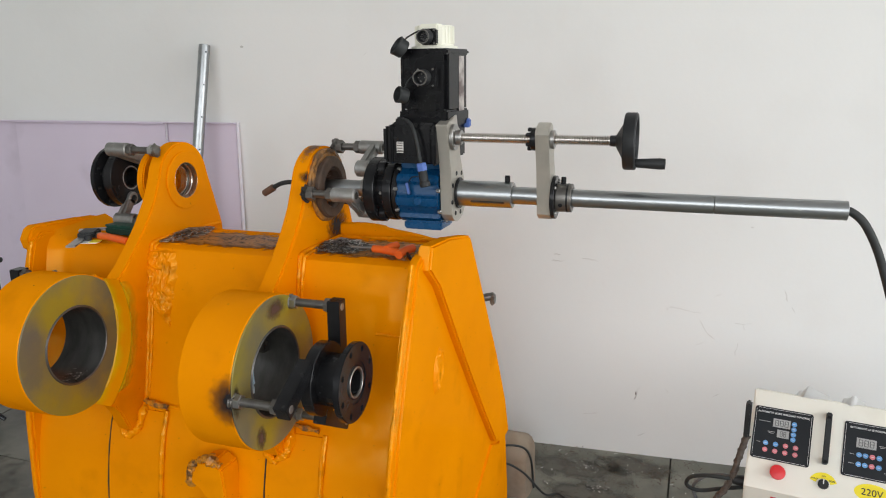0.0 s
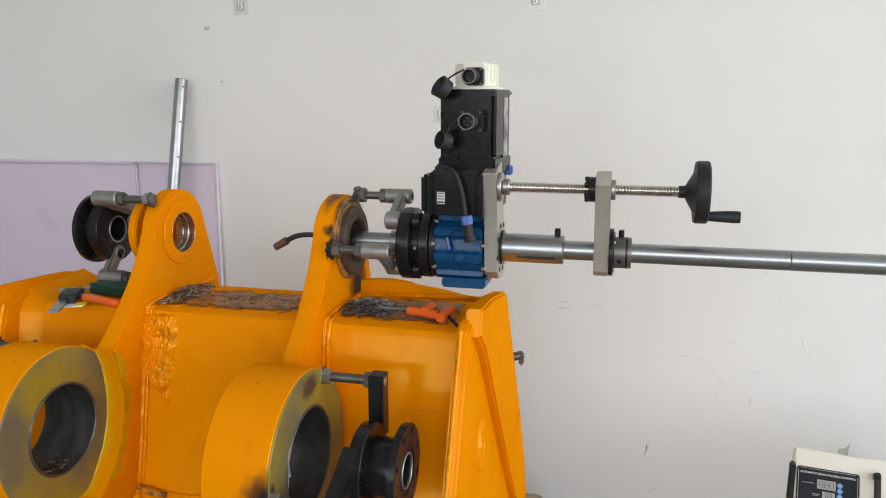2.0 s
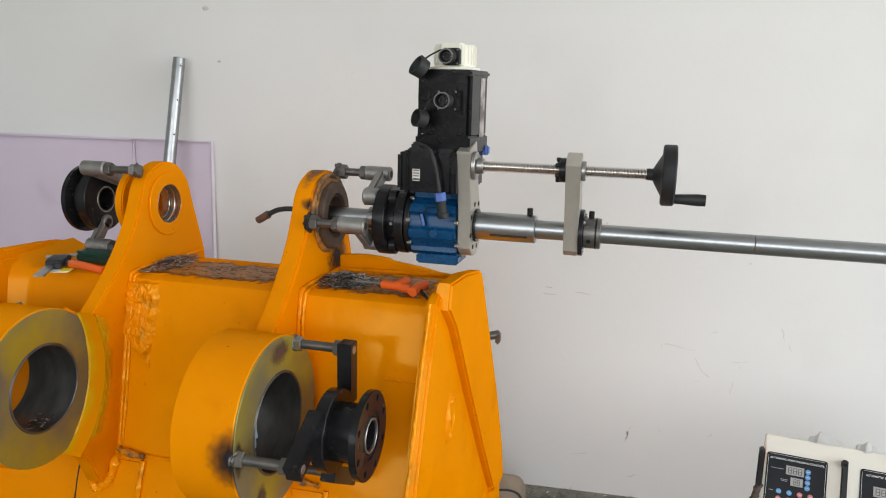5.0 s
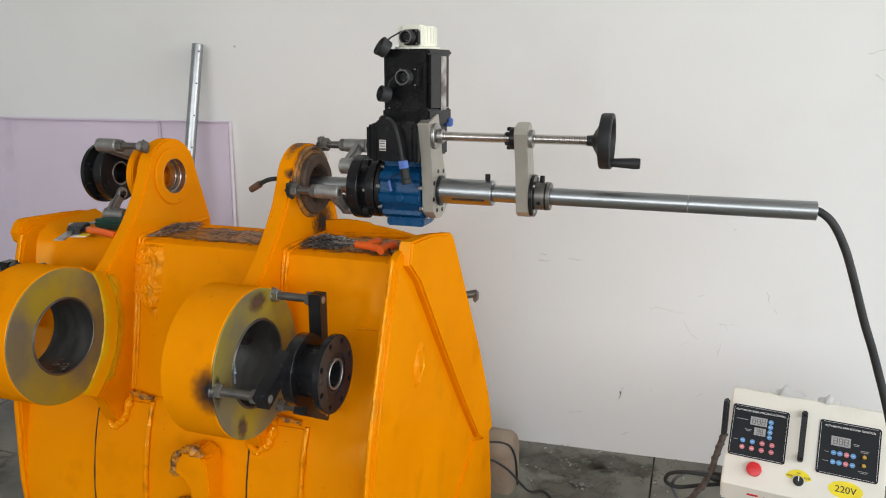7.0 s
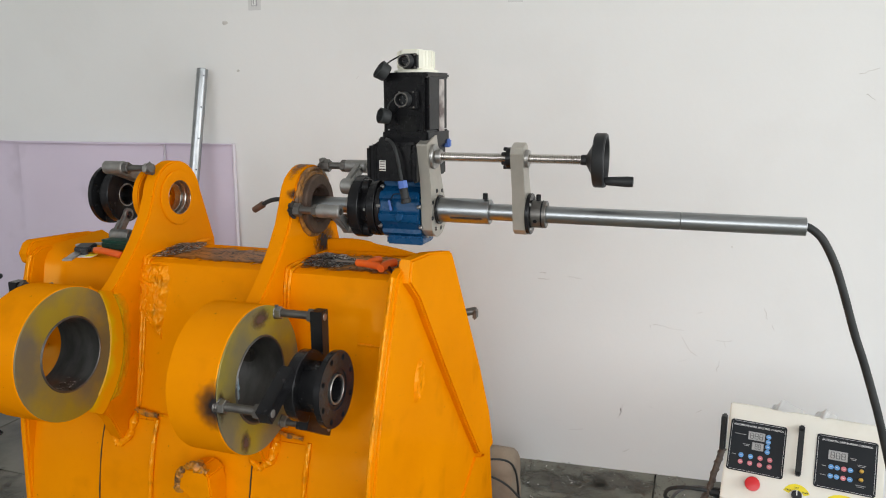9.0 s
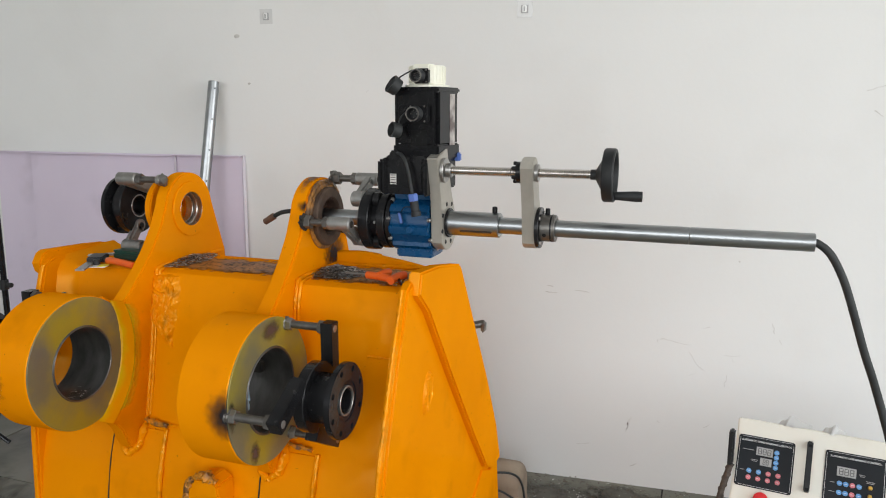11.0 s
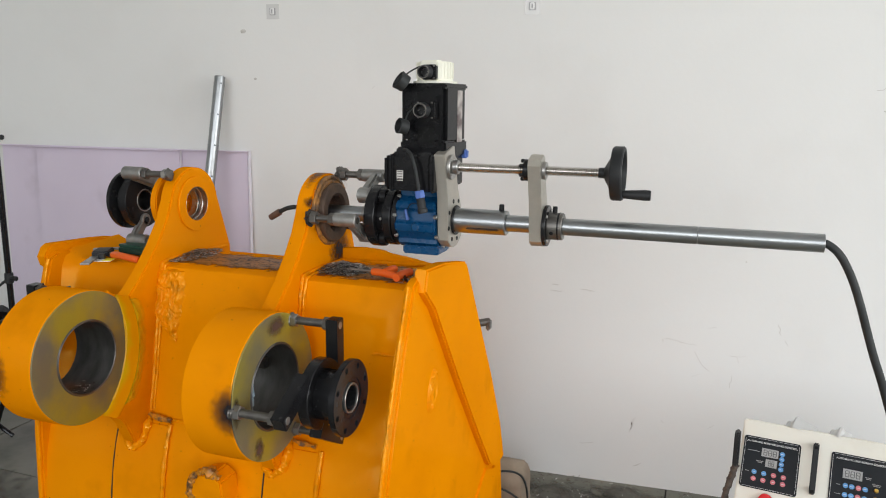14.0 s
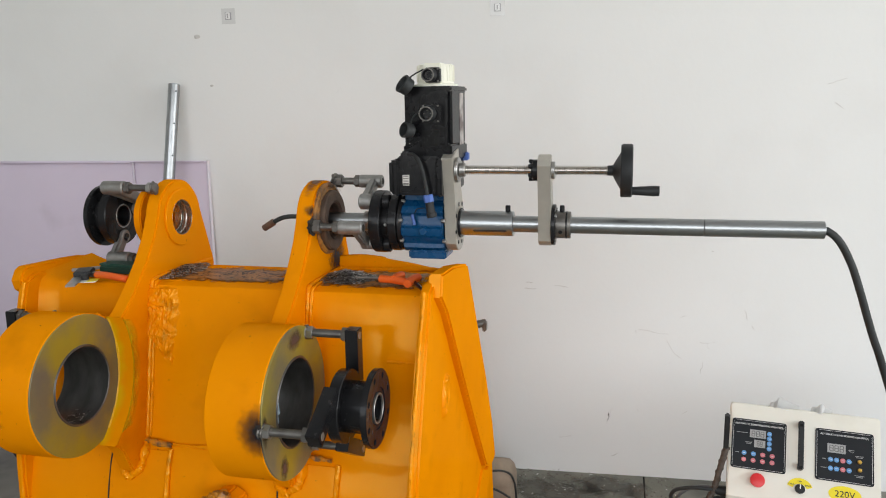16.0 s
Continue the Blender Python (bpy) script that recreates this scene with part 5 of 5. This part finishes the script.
def display(u, v, w, h, digits, parent):
    d = part("display", face_slab(u - w / 2, u + w / 2, v - h / 2, v + h / 2, 0.0025, 0.0036, 0.0006), LCD, parent, "unlit grey digit display")
    for a, b, e, f in ((-0.5, 0.5, 0.44, 0.52), (-0.5, 0.5, -0.52, -0.44), (-0.52, -0.475, -0.52, 0.52), (0.475, 0.52, -0.52, 0.52)):
        part("bezel", face_slab(u + a * w, u + b * w, v + e * h, v + f * h, 0.0030, 0.0042), DIM, d, "pale grey display rim")
    for i in range(digits):
        c = u + (i - (digits - 1) / 2) * w * 0.29
        for a, b, e, f in ((-0.1, 0.1, 0.36, 0.28), (-0.1, 0.1, 0.04, -0.04), (-0.1, 0.1, -0.28, -0.36), (-0.12, -0.07, 0.3, -0.3), (0.07, 0.12, 0.3, -0.3)):
            part("digit_bar", face_slab(c + a * w, c + b * w, v + f * h, v + e * h, 0.0036, 0.0039), SEG, d)
def button(u, v, material, parent):
    b = part("button", face_rod(u, v, 0.0025, 0.0042, 0.0072, 0.0068, 20, 0.0006), material, parent)
    part("button_mark", face_slab(u - 0.0036, u + 0.0036, v - 0.0006, v + 0.0006, 0.0042, 0.0044), WHITE, b)
def tiny(u, v, w, h, parent):
    part("print_bar", face_slab(u - w / 2, u + w / 2, v - h / 3, v + h / 3, 0.0025, 0.0028), DIM, parent)

p1 = control_panel(0.008, "AUTOMATIC BORE WELDING CONTROL", box)
display(0.084, 0.197, 0.045, 0.024, 3, p1)
display(0.090, 0.167, 0.031, 0.022, 2, p1)
for v in (0.201, 0.186, 0.171, 0.156):
    button(0.1175, v, BTNB, p1)
for k, u in enumerate((0.046, 0.073, 0.100, 0.127)):
    button(u, 0.1345, BTNB if k < 2 else BTNP, p1)
    button(u, 0.1145, BTNP, p1)
for u, v, w in ((0.038, 0.197, 0.032), (0.058, 0.169, 0.020), (0.058, 0.165, 0.014), (0.026, 0.1345, 0.011)):
    tiny(u, v, w, 0.0026, p1)
p2 = control_panel(0.247, "AUTOMATIC LINE BORING CONTROL", box)
display(0.305, 0.184, 0.048, 0.026, 3, p2)
for k, u in enumerate((0.289, 0.305, 0.322, 0.339)):
    for v in (0.150, 0.124):
        button(u, v, BTNP if k == 2 else BTNB, p2)
for v in (0.152, 0.128):
    kb = part("speed_knob", face_rod(0.3665, v, 0.0025, 0.014, 0.0062, 0.0055, 20), BRASS, p2, "small brass speed knob")
for u, v, w in ((0.345, 0.184, 0.016), (0.345, 0.180, 0.012), (0.271, 0.150, 0.011), (0.270, 0.124, 0.015), (0.3665, 0.169, 0.022), (0.3665, 0.165, 0.018), (0.3665, 0.112, 0.026), (0.3665, 0.108, 0.018)):
    tiny(u, v, w, 0.0024, p2)
hd = part("carry_handle", joined(face_slab(0.197, 0.213, 0.104, 0.250, 0.022, 0.034, 0.003), face_slab(0.198, 0.212, 0.232, 0.250, 0.0, 0.026, 0.002), face_slab(0.198, 0.212, 0.104, 0.124, 0.0, 0.026, 0.002)), PLASTIC, box, "black bar handle")
es = part("stop_button", on_face(lathe((0.087, 0, 0.055), (0, -1, 0), [(0, 0), (0.014, 0), (0.014, 0.012), (0.0205, 0.014), (0.0215, 0.018), (0.020, 0.024), (0.012, 0.0265), (0, 0.027)], 36)), REDP, box, "red mushroom stop button")
def arc_label():
    bm = bmesh.new()
    a, b = [], []
    for i in range(17):
        q = radians(158 - 136 * i / 16)
        a.append(bm.verts.new((0.206 + 0.038 * math.cos(q), -0.0006, 0.044 + 0.038 * math.sin(q))))
        b.append(bm.verts.new((0.206 + 0.021 * math.cos(q), -0.0006, 0.044 + 0.021 * math.sin(q))))
    for i in range(16):
        bm.faces.new((a[i], a[i + 1], b[i + 1], b[i]))
    return on_face(bm)
yl = part("selector_label", arc_label(), YELLOW, box, "yellow arched selector label", 0)
for s, u, v in (("WELD", 0.183, 0.0615), ("OFF", 0.206, 0.0715), ("BORE", 0.229, 0.0615)):
    word(s, 0.0062, u, v, 0.0008, INK, yl)
sk = part("selector", face_rod(0.207, 0.050, 0.0, 0.012, 0.0145, 0.013, 28), PLASTIC, box, "black selector switch")
part("pointer", face_slab(0.2055, 0.2085, 0.049, 0.064, 0.012, 0.0135, 0.0004), WHITE, sk)
ov = bmesh.new()
ov.faces.new([ov.verts.new((0.328 + 0.044 * math.cos(2 * math.pi * i / 40), -0.0008, 0.052 + 0.0245 * math.sin(2 * math.pi * i / 40))) for i in range(40)])
vl = part("voltage_label", on_face(ov), YELLOW, box, "yellow oval voltage label", 0)
word("220V", 0.026, 0.328, 0.052, 0.0011, INK, vl)
sidehandle = slab(-0.016, 0.0, 0.05, 0.085, 0.125, 0.235, 0.004)
sidehandle.transform(BX)
# black patches on the handle paint the shade of its two screw recesses
for v in (0.236, 0.110):
    part("handle_recess", face_slab(0.2005, 0.2095, v - 0.004, v + 0.004, 0.0335, 0.0345, 0.0004), BLACK, hd, "black patch for the shade in a screw recess")
part("side_latch", sidehandle, PLASTIC, box, "black side latch")
gland = part("cable_gland", rod(BX @ Vector((0.0, 0.05, -0.015)), BX @ Vector((-0.035, 0.045, -0.012)), 0.017, 0.014, 20), PLASTIC, box)
part("side_cable", tube([BX @ Vector(p) for p in ((-0.03, 0.045, -0.012), (-0.06, 0.03, -0.006), (-0.11, 0.03, -0.012), (-0.155, 0.04, -0.035), (-0.165, 0.06, -0.075), (-0.13, 0.08, -0.095), (-0.06, 0.08, -0.07), (0.0, 0.08, -0.05))], 0.0062, 10, 10), RUBBER, box, "looped black cable")
part("side_cable", tube([BX @ Vector(p) for p in ((0.0, 0.10, -0.04), (-0.07, 0.09, -0.03), (-0.13, 0.09, -0.06), (-0.15, 0.12, -0.13), (-0.08, 0.16, -0.25), (0.0, 0.2, -0.34))], 0.0055, 10, 10), mat("grey_cable", (0.14, 0.145, 0.15), None, 20, 0.5), box, "looped grey cable")
hose_pts = [BX @ Vector(p) for p in ((-0.006, 0.06, 0.130), (-0.022, 0.05, 0.06), (-0.040, 0.04, -0.02), (-0.085, 0.03, -0.10), (-0.13, 0.03, -0.17), (-0.19, 0.04, -0.26), (-0.22, 0.08, -0.350))]
HOSE = mat("braided_hose", (0.055, 0.042, 0.034), (0.10, 0.078, 0.062), 90, 0.65, 0, 0.6, 160)
bh = part("braided_hose", tube(hose_pts, 0.0092, 12, 14, 0.05), HOSE, box, "brown braided hose")
hp = smooth_path(hose_pts, 60)
for sign in (1, -1):
    coil = []
    for k in range(0, len(hp) - 1, 2):
        d = (hp[k + 1] - hp[k]).normalized()
        a = d.cross(Vector((0, 1, 0))).normalized()
        q = sign * k * 0.22
        coil.append(hp[k] + (a * math.cos(q) + d.cross(a) * math.sin(q)) * 0.0092)
    part("braid", tube(coil, 0.0024, 6, 2), HOSE, bh, "raised wrapped braid")
cab = thing("cabinet", (0.42, 2.35, 0), "grey-blue metal cabinet under the control box", "cabinet")
cb = slab(0.035, 0.40, 0.045, 0.33, -0.365, -0.071, 0.006)
cb.transform(BX)
part("cabinet_body", cb, GREYBLUE, cab)
cd = slab(0.05, 0.385, 0.039, 0.045, -0.345, -0.085, 0.003)
cd.transform(BX)
part("cabinet_door", cd, GREYBLUE, cab)

# crumpled packing on the box
PAPER = mat("white_packing", (0.88, 0.88, 0.87), (0.80, 0.79, 0.77), 15, 0.35)
def packing(u0, u1, h, seed):
    """A stiff folded flap that stands up at one end and slopes down to the other."""
    line = [(u0 - 0.016, 0.002), (u0 - 0.010, 0.009), (u0 - 0.002, 0.008), (u0 + 0.004, h * 0.6), (u0 + 0.010, h), (u0 + 0.016, h * 0.97), (u0 + (u1 - u0) * 0.55, h * 0.50), (u1, 0.002)]
    bm = bmesh.new()
    rows = [[bm.verts.new(BX @ Vector((u + 0.010 * k, 0.148 + 0.055 * k + 0.004 * noise.noise(Vector((u * 60, k, seed))), 0.234 + z * (0.45 + 0.55 * k)))) for u, z in line] for k in (0.0, 0.35, 1.0)]
    for a, c in zip(rows, rows[1:]):
        for i in range(len(line) - 1):
            bm.faces.new((a[i], a[i + 1], c[i + 1], c[i]))
    bmesh.ops.solidify(bm, geom=list(bm.faces), thickness=0.0016)
    return bm
for u0, u1, h, s in ((0.124, 0.196, 0.027, 1.0), (0.245, 0.288, 0.020, 7.0)):
    root = thing("packing_scrap", BX @ Vector((u0, 0.17, 0.24)), "folded white plastic packing lying on the control box", "packing", "packing scraps")
    part("sheet", packing(u0, u1, h, s), PAPER, root, "", 20)

# hose from the bar's end
hose = thing("welding_hose", (0.5, 1.9, 0.0), "thick dark rubber hose hanging from the bar's end", "hose")
part("hose_line", tube([(0.300, AY, AZ), (0.318, AY, AZ - 0.002), (0.345, AY, 1.243), (0.372, AY, 1.195), (0.394, AY, 1.138), (0.430, AY, 1.030), (0.458, AY, 0.955), (0.504, AY, 0.815), (0.560, 1.78, 0.62), (0.62, 1.86, 0.36), (0.68, 2.0, 0.10), (0.75, 2.2, 0.014), (0.9, 2.5, 0.012)], 0.0088, 14, 10), RUBBER, hose)

# ---- on the floor by the wall ----
WOOD = mat("dusty_brown_timber", (0.25, 0.19, 0.135), (0.34, 0.27, 0.20), 9, 0.8, 0, 0.5, 40, (0.13, 0.09, 0.06), 7, 0.6)
chock = thing("timber_block", (-0.59, 2.55, 0), "dusty brown rounded block propped behind the bucket", "block")
def rounded_block():
    bm = bmesh.new()
    rows = []
    for k in range(13):
        z = 0.222 * k / 12
        h = max(0.0, (z - 0.150) / 0.072)
        inset = 0.066 * (1 - math.sqrt(max(0.0, 1 - h * h)))
        row = []
        for i in range(32):
            a = 2 * math.pi * i / 32
            k2 = (abs(math.cos(a)) ** 5 + abs(math.sin(a)) ** 5) ** -0.2
            p = Vector((-0.588 + (0.083 - inset) * k2 * math.cos(a), 2.55 + (0.078 - inset) * k2 * math.sin(a), z))
            row.append(bm.verts.new(p + 0.005 * Vector((noise.noise(p * 17), noise.noise(p * 17 + Vector((5, 0, 0))), 0))))
        rows.append(row)
    for a, c in zip(rows, rows[1:]):
        for i in range(32):
            bm.faces.new((a[i], a[(i + 1) % 32], c[(i + 1) % 32], c[i]))
    bm.faces.new(rows[0]), bm.faces.new(rows[-1])
    return bm
part("block_body", rounded_block(), WOOD, chock)
for k, pts in enumerate((((-0.70, 2.36, 0.20), (-0.62, 2.42, 0.225), (-0.54, 2.47, 0.215), (-0.505, 2.50, 0.16), (-0.50, 2.55, 0.008)), ((-0.70, 2.35, 0.17), (-0.60, 2.40, 0.18), (-0.52, 2.44, 0.13), (-0.45, 2.50, 0.02), (-0.40, 2.54, 0.005), (-0.33, 2.46, 0.005), (-0.20, 2.30, 0.005)))):
    c = thing("floor_cable", pts[2], "thin dark cable running over the floor", "cable", "floor cables")
    part("cable_line", tube(pts, 0.0042, 8, 10), RUBBER, c)
brk = part("back_pin", joined(rod((-0.575, 2.045, 0.905), (-0.535, 2.06, 0.912), 0.012, None, 12), block((-0.538, 2.058, 0.902), (0.012, 0.030, 0.032), 0.004)), DARKSTEEL, bucket, "grey pin end behind the cheek plate")

# ---- tools on the deck ----
hexkey = thing("hex_key", (-0.70, 1.64, 1.126), "orange-handled T-grip hex key lying on the deck", "hex key", "hex keys")
part("grip", tube([(-0.732, 1.645, 1.137), (-0.70, 1.635, 1.138), (-0.658, 1.622, 1.137)], 0.0098, 14, 6), ORANGEGRIP, hexkey)
part("shaft", rod((-0.695, 1.65, 1.137), (-0.845, 1.675, 1.130), 0.0035, None, 8), STEEL, hexkey)
part("grip_top", tube([(-0.692, 1.628, 1.142), (-0.688, 1.652, 1.144), (-0.684, 1.675, 1.142)], 0.0095, 12, 6), ORANGEGRIP, hexkey)
hexkey2 = thing("hex_key", (-0.64, 1.62, 1.126), "orange-handled T-grip hex key with a dark shaft", "hex key", "hex keys")
part("grip", tube([(-0.650, 1.602, 1.137), (-0.646, 1.635, 1.140), (-0.640, 1.668, 1.139)], 0.0105, 14, 6), ORANGEGRIP, hexkey2)
part("shaft", rod((-0.640, 1.63, 1.136), (-0.602, 1.575, 1.128), 0.0042, None, 8), BLACK, hexkey2)
cal = thing("caliper", (-1.53, 1.56, 1.125), "grey vernier caliper lying on the deck", "caliper")
part("beam", block((-1.535, 1.545, 1.131), (0.024, 0.19, 0.005), 0.001, Matrix.Rotation(radians(28), 4, "Z")), STEEL, cal)
part("slider", block((-1.545, 1.585, 1.138), (0.044, 0.065, 0.015), 0.003, Matrix.Rotation(radians(28), 4, "Z")), PLASTIC, cal, "dark grey slider with display")
part("jaw", block((-1.575, 1.632, 1.136), (0.075, 0.020, 0.006), 0.002, Matrix.Rotation(radians(38), 4, "Z")), STEEL, cal)
part("thumb_wheel", rod((-1.515, 1.548, 1.128), (-1.515, 1.548, 1.142), 0.010, None, 18), PLASTIC, cal)
tcase = thing("tool_case", (-1.46, 1.66, 1.125), "dark green flat tool case on the deck", "tool case")
part("case_body", block((-1.462, 1.655, 1.136), (0.15, 0.055, 0.020), 0.004, Matrix.Rotation(radians(-6), 4, "Z")), mat("dark_green_plastic", (0.010, 0.050, 0.035), None, 20, 0.45), tcase)
part("case_lid", block((-1.462, 1.655, 1.149), (0.148, 0.053, 0.006), 0.002, Matrix.Rotation(radians(-6), 4, "Z")), mat("green_lid", (0.014, 0.065, 0.045), None, 20, 0.4), tcase)
pliers = thing("pliers", (-1.44, 1.56, 1.125), "orange-handled pliers lying by the ear", "pliers")
part("handle", tube([(-1.495, 1.570, 1.136), (-1.46, 1.557, 1.139), (-1.425, 1.548, 1.138), (-1.385, 1.545, 1.134)], 0.0095, 14, 8), ORANGEGRIP, pliers)
part("jaw", block((-1.508, 1.583, 1.134), (0.03, 0.022, 0.012), 0.003), DARKSTEEL, pliers)
tag = thing("paper_tag", (-1.50, 1.52, 1.124), "small yellow and white paper tag", "tag")
part("tag_sheet", block((-1.505, 1.535, 1.1265), (0.06, 0.035, 0.0016), 0.0003, Matrix.Rotation(radians(20), 4, "Z")), PAPER, tag)
part("tag_band", block((-1.488, 1.545, 1.128), (0.024, 0.032, 0.001), 0.0002, Matrix.Rotation(radians(20), 4, "Z")), YELLOW, tag)

# grease left in the bore
grease = blob((-0.853, RY - 0.092, RZ + 0.012), 0.026, (0.55, 0.32, 1.5), 0.9, 3)
part("grease_smear", grease, mat("pale_grease", (0.34, 0.42, 0.47), (0.22, 0.28, 0.32), 40, 0.3), bucket, "pale blue grease left in the bore")
# solid black block: its colour stands for the shade in the port
part("bore_hole", block((-0.93, RY + 0.086, RZ + 0.02), (0.03, 0.02, 0.03), 0.003), SOOTSHADE, bucket, "black block for the shade in a square grease port")

# oil stains on the concrete by the wall
OILFILM = film("oil_film", (0.115, 0.108, 0.085), (1, 1, 0), 0.4, 0.9, grain=16)
for x, y, rx, ry in ((-0.38, 2.76, 0.26, 0.13), (-0.16, 2.84, 0.20, 0.09), (-0.30, 2.58, 0.20, 0.12), (-2.7, 1.9, 0.35, 0.25)):
    st = bmesh.new()
    st.faces.new([st.verts.new((x + rx * math.cos(2 * math.pi * i / 28), y + ry * math.sin(2 * math.pi * i / 28), 0.0008)) for i in range(28)])
    tagged(part("oil_stain", st, OILFILM, None, "", 0), "dark oil stain soaked into the concrete floor", "stain", "floor stains", "structure")

# ---- turnings, too many to count ----
def turnings(name, count, place, size, material, label, seed):
    rnd = random.Random(seed)
    verts, faces = [], []
    for _ in range(count):
        p, up = place(rnd)
        L = size * (0.4 + 1.4 * rnd.random() ** 2)
        w = 0.0007 + 0.0013 * rnd.random()
        a = rnd.random() * 6.28
        curl = (rnd.random() - 0.5) * 6
        pitch = (rnd.random() - 0.3) * 0.5
        q = Vector(p)
        n = 5
        base = len(verts)
        for i in range(n + 1):
            d = Vector((math.cos(a), math.sin(a), pitch * math.cos(i * 1.3)))
            s = Vector((-math.sin(a), math.cos(a), 0.6 * math.sin(i * 1.1 + curl)))
            z = max(q.z, up)
            verts.append((q.x + s.x * w, q.y + s.y * w, z + 0.0006 + abs(s.z) * w))
            verts.append((q.x - s.x * w, q.y - s.y * w, z + 0.0004))
            q = q + d * (L / n)
            a += curl / n
        for i in range(n):
            k = base + 2 * i
            faces.append((k, k + 1, k + 3, k + 2))
    me = bpy.data.meshes.new(name)
    me.from_pydata(verts, [], faces)
    me.materials.append(material)
    return tagged(new(name, me), label, "metal turnings", "", "stuff")

CHIP = mat("bright_turnings", (0.72, 0.70, 0.67), (0.45, 0.43, 0.40), 60, 0.38, 0.55)
# most pieces stay dark; a few are coloured near white as glints
per_piece(CHIP, (0.04, 0.036, 0.032), (0.92, 0.90, 0.86))
CHIPD = mat("dark_turnings", (0.07, 0.055, 0.045), (0.14, 0.10, 0.07), 60, 0.5, 0.4)
def heap(cx, cy, rx, ry, z, h):
    def place(r):
        a, k = r.random() * 6.28, r.random() ** 0.7
        return (cx + rx * k * math.cos(a), cy + ry * k * math.sin(a), z + h * (1 - k) * r.random()), z
    return place
turnings("metal_turnings", 2200, heap(-0.842, 1.690, 0.078, 0.068, 1.123, 0.026), 0.010, CHIP, "heap of bright steel turnings on the bucket deck", 1)
turnings("metal_turnings", 420, heap(-0.76, 1.70, 0.14, 0.08, 1.123, 0.006), 0.008, CHIPD, "dark steel turnings scattered on the bucket deck", 2)
turnings("metal_turnings", 1300, heap(-1.318, 1.70, 0.044, 0.105, 1.124, 0.018), 0.009, CHIP, "bright steel turnings along the ear weld", 3)
turnings("metal_turnings", 420, heap(-1.14, 1.70, 0.19, 0.075, 1.123, 0.004), 0.007, CHIPD, "dark dirty turnings strewn on the deck", 4)
def by_wall(r):
    u = r.uniform(-0.62, 0.10)
    d = abs(r.gauss(0, 0.18)) + 0.01
    p = on_wall(u, 0, d)
    return (p.x, p.y, 0.001 + 0.008 * r.random()), 0.001
turnings("metal_turnings", 420, by_wall, 0.013, CHIPD, "dark steel turnings swept along the wall", 5)
turnings("metal_turnings", 170, by_wall, 0.010, CHIP, "bright curled turnings on the concrete floor", 6)
for k, (x, y, r) in enumerate(((-0.27, 2.63, 0.045), (-0.17, 2.68, 0.05), (-0.34, 2.78, 0.06), (-0.05, 2.80, 0.05))):
    turnings("metal_turnings", 60, heap(x, y, r, r * 0.8, 0.002, 0.008), 0.010, CHIPD if k % 2 else CHIP, "small tangle of dark and bright turnings on the floor", 20 + k)
def in_bore(r):
    a = radians(-90 + r.gauss(0, 14))
    return (r.uniform(-1.45, -1.385), RY + 0.0895 * math.cos(a), RZ + 0.0895 * math.sin(a)), RZ + 0.0895 * math.sin(a)
turnings("metal_turnings", 60, in_bore, 0.010, CHIP, "few bright turnings lying in the boss bore", 7)
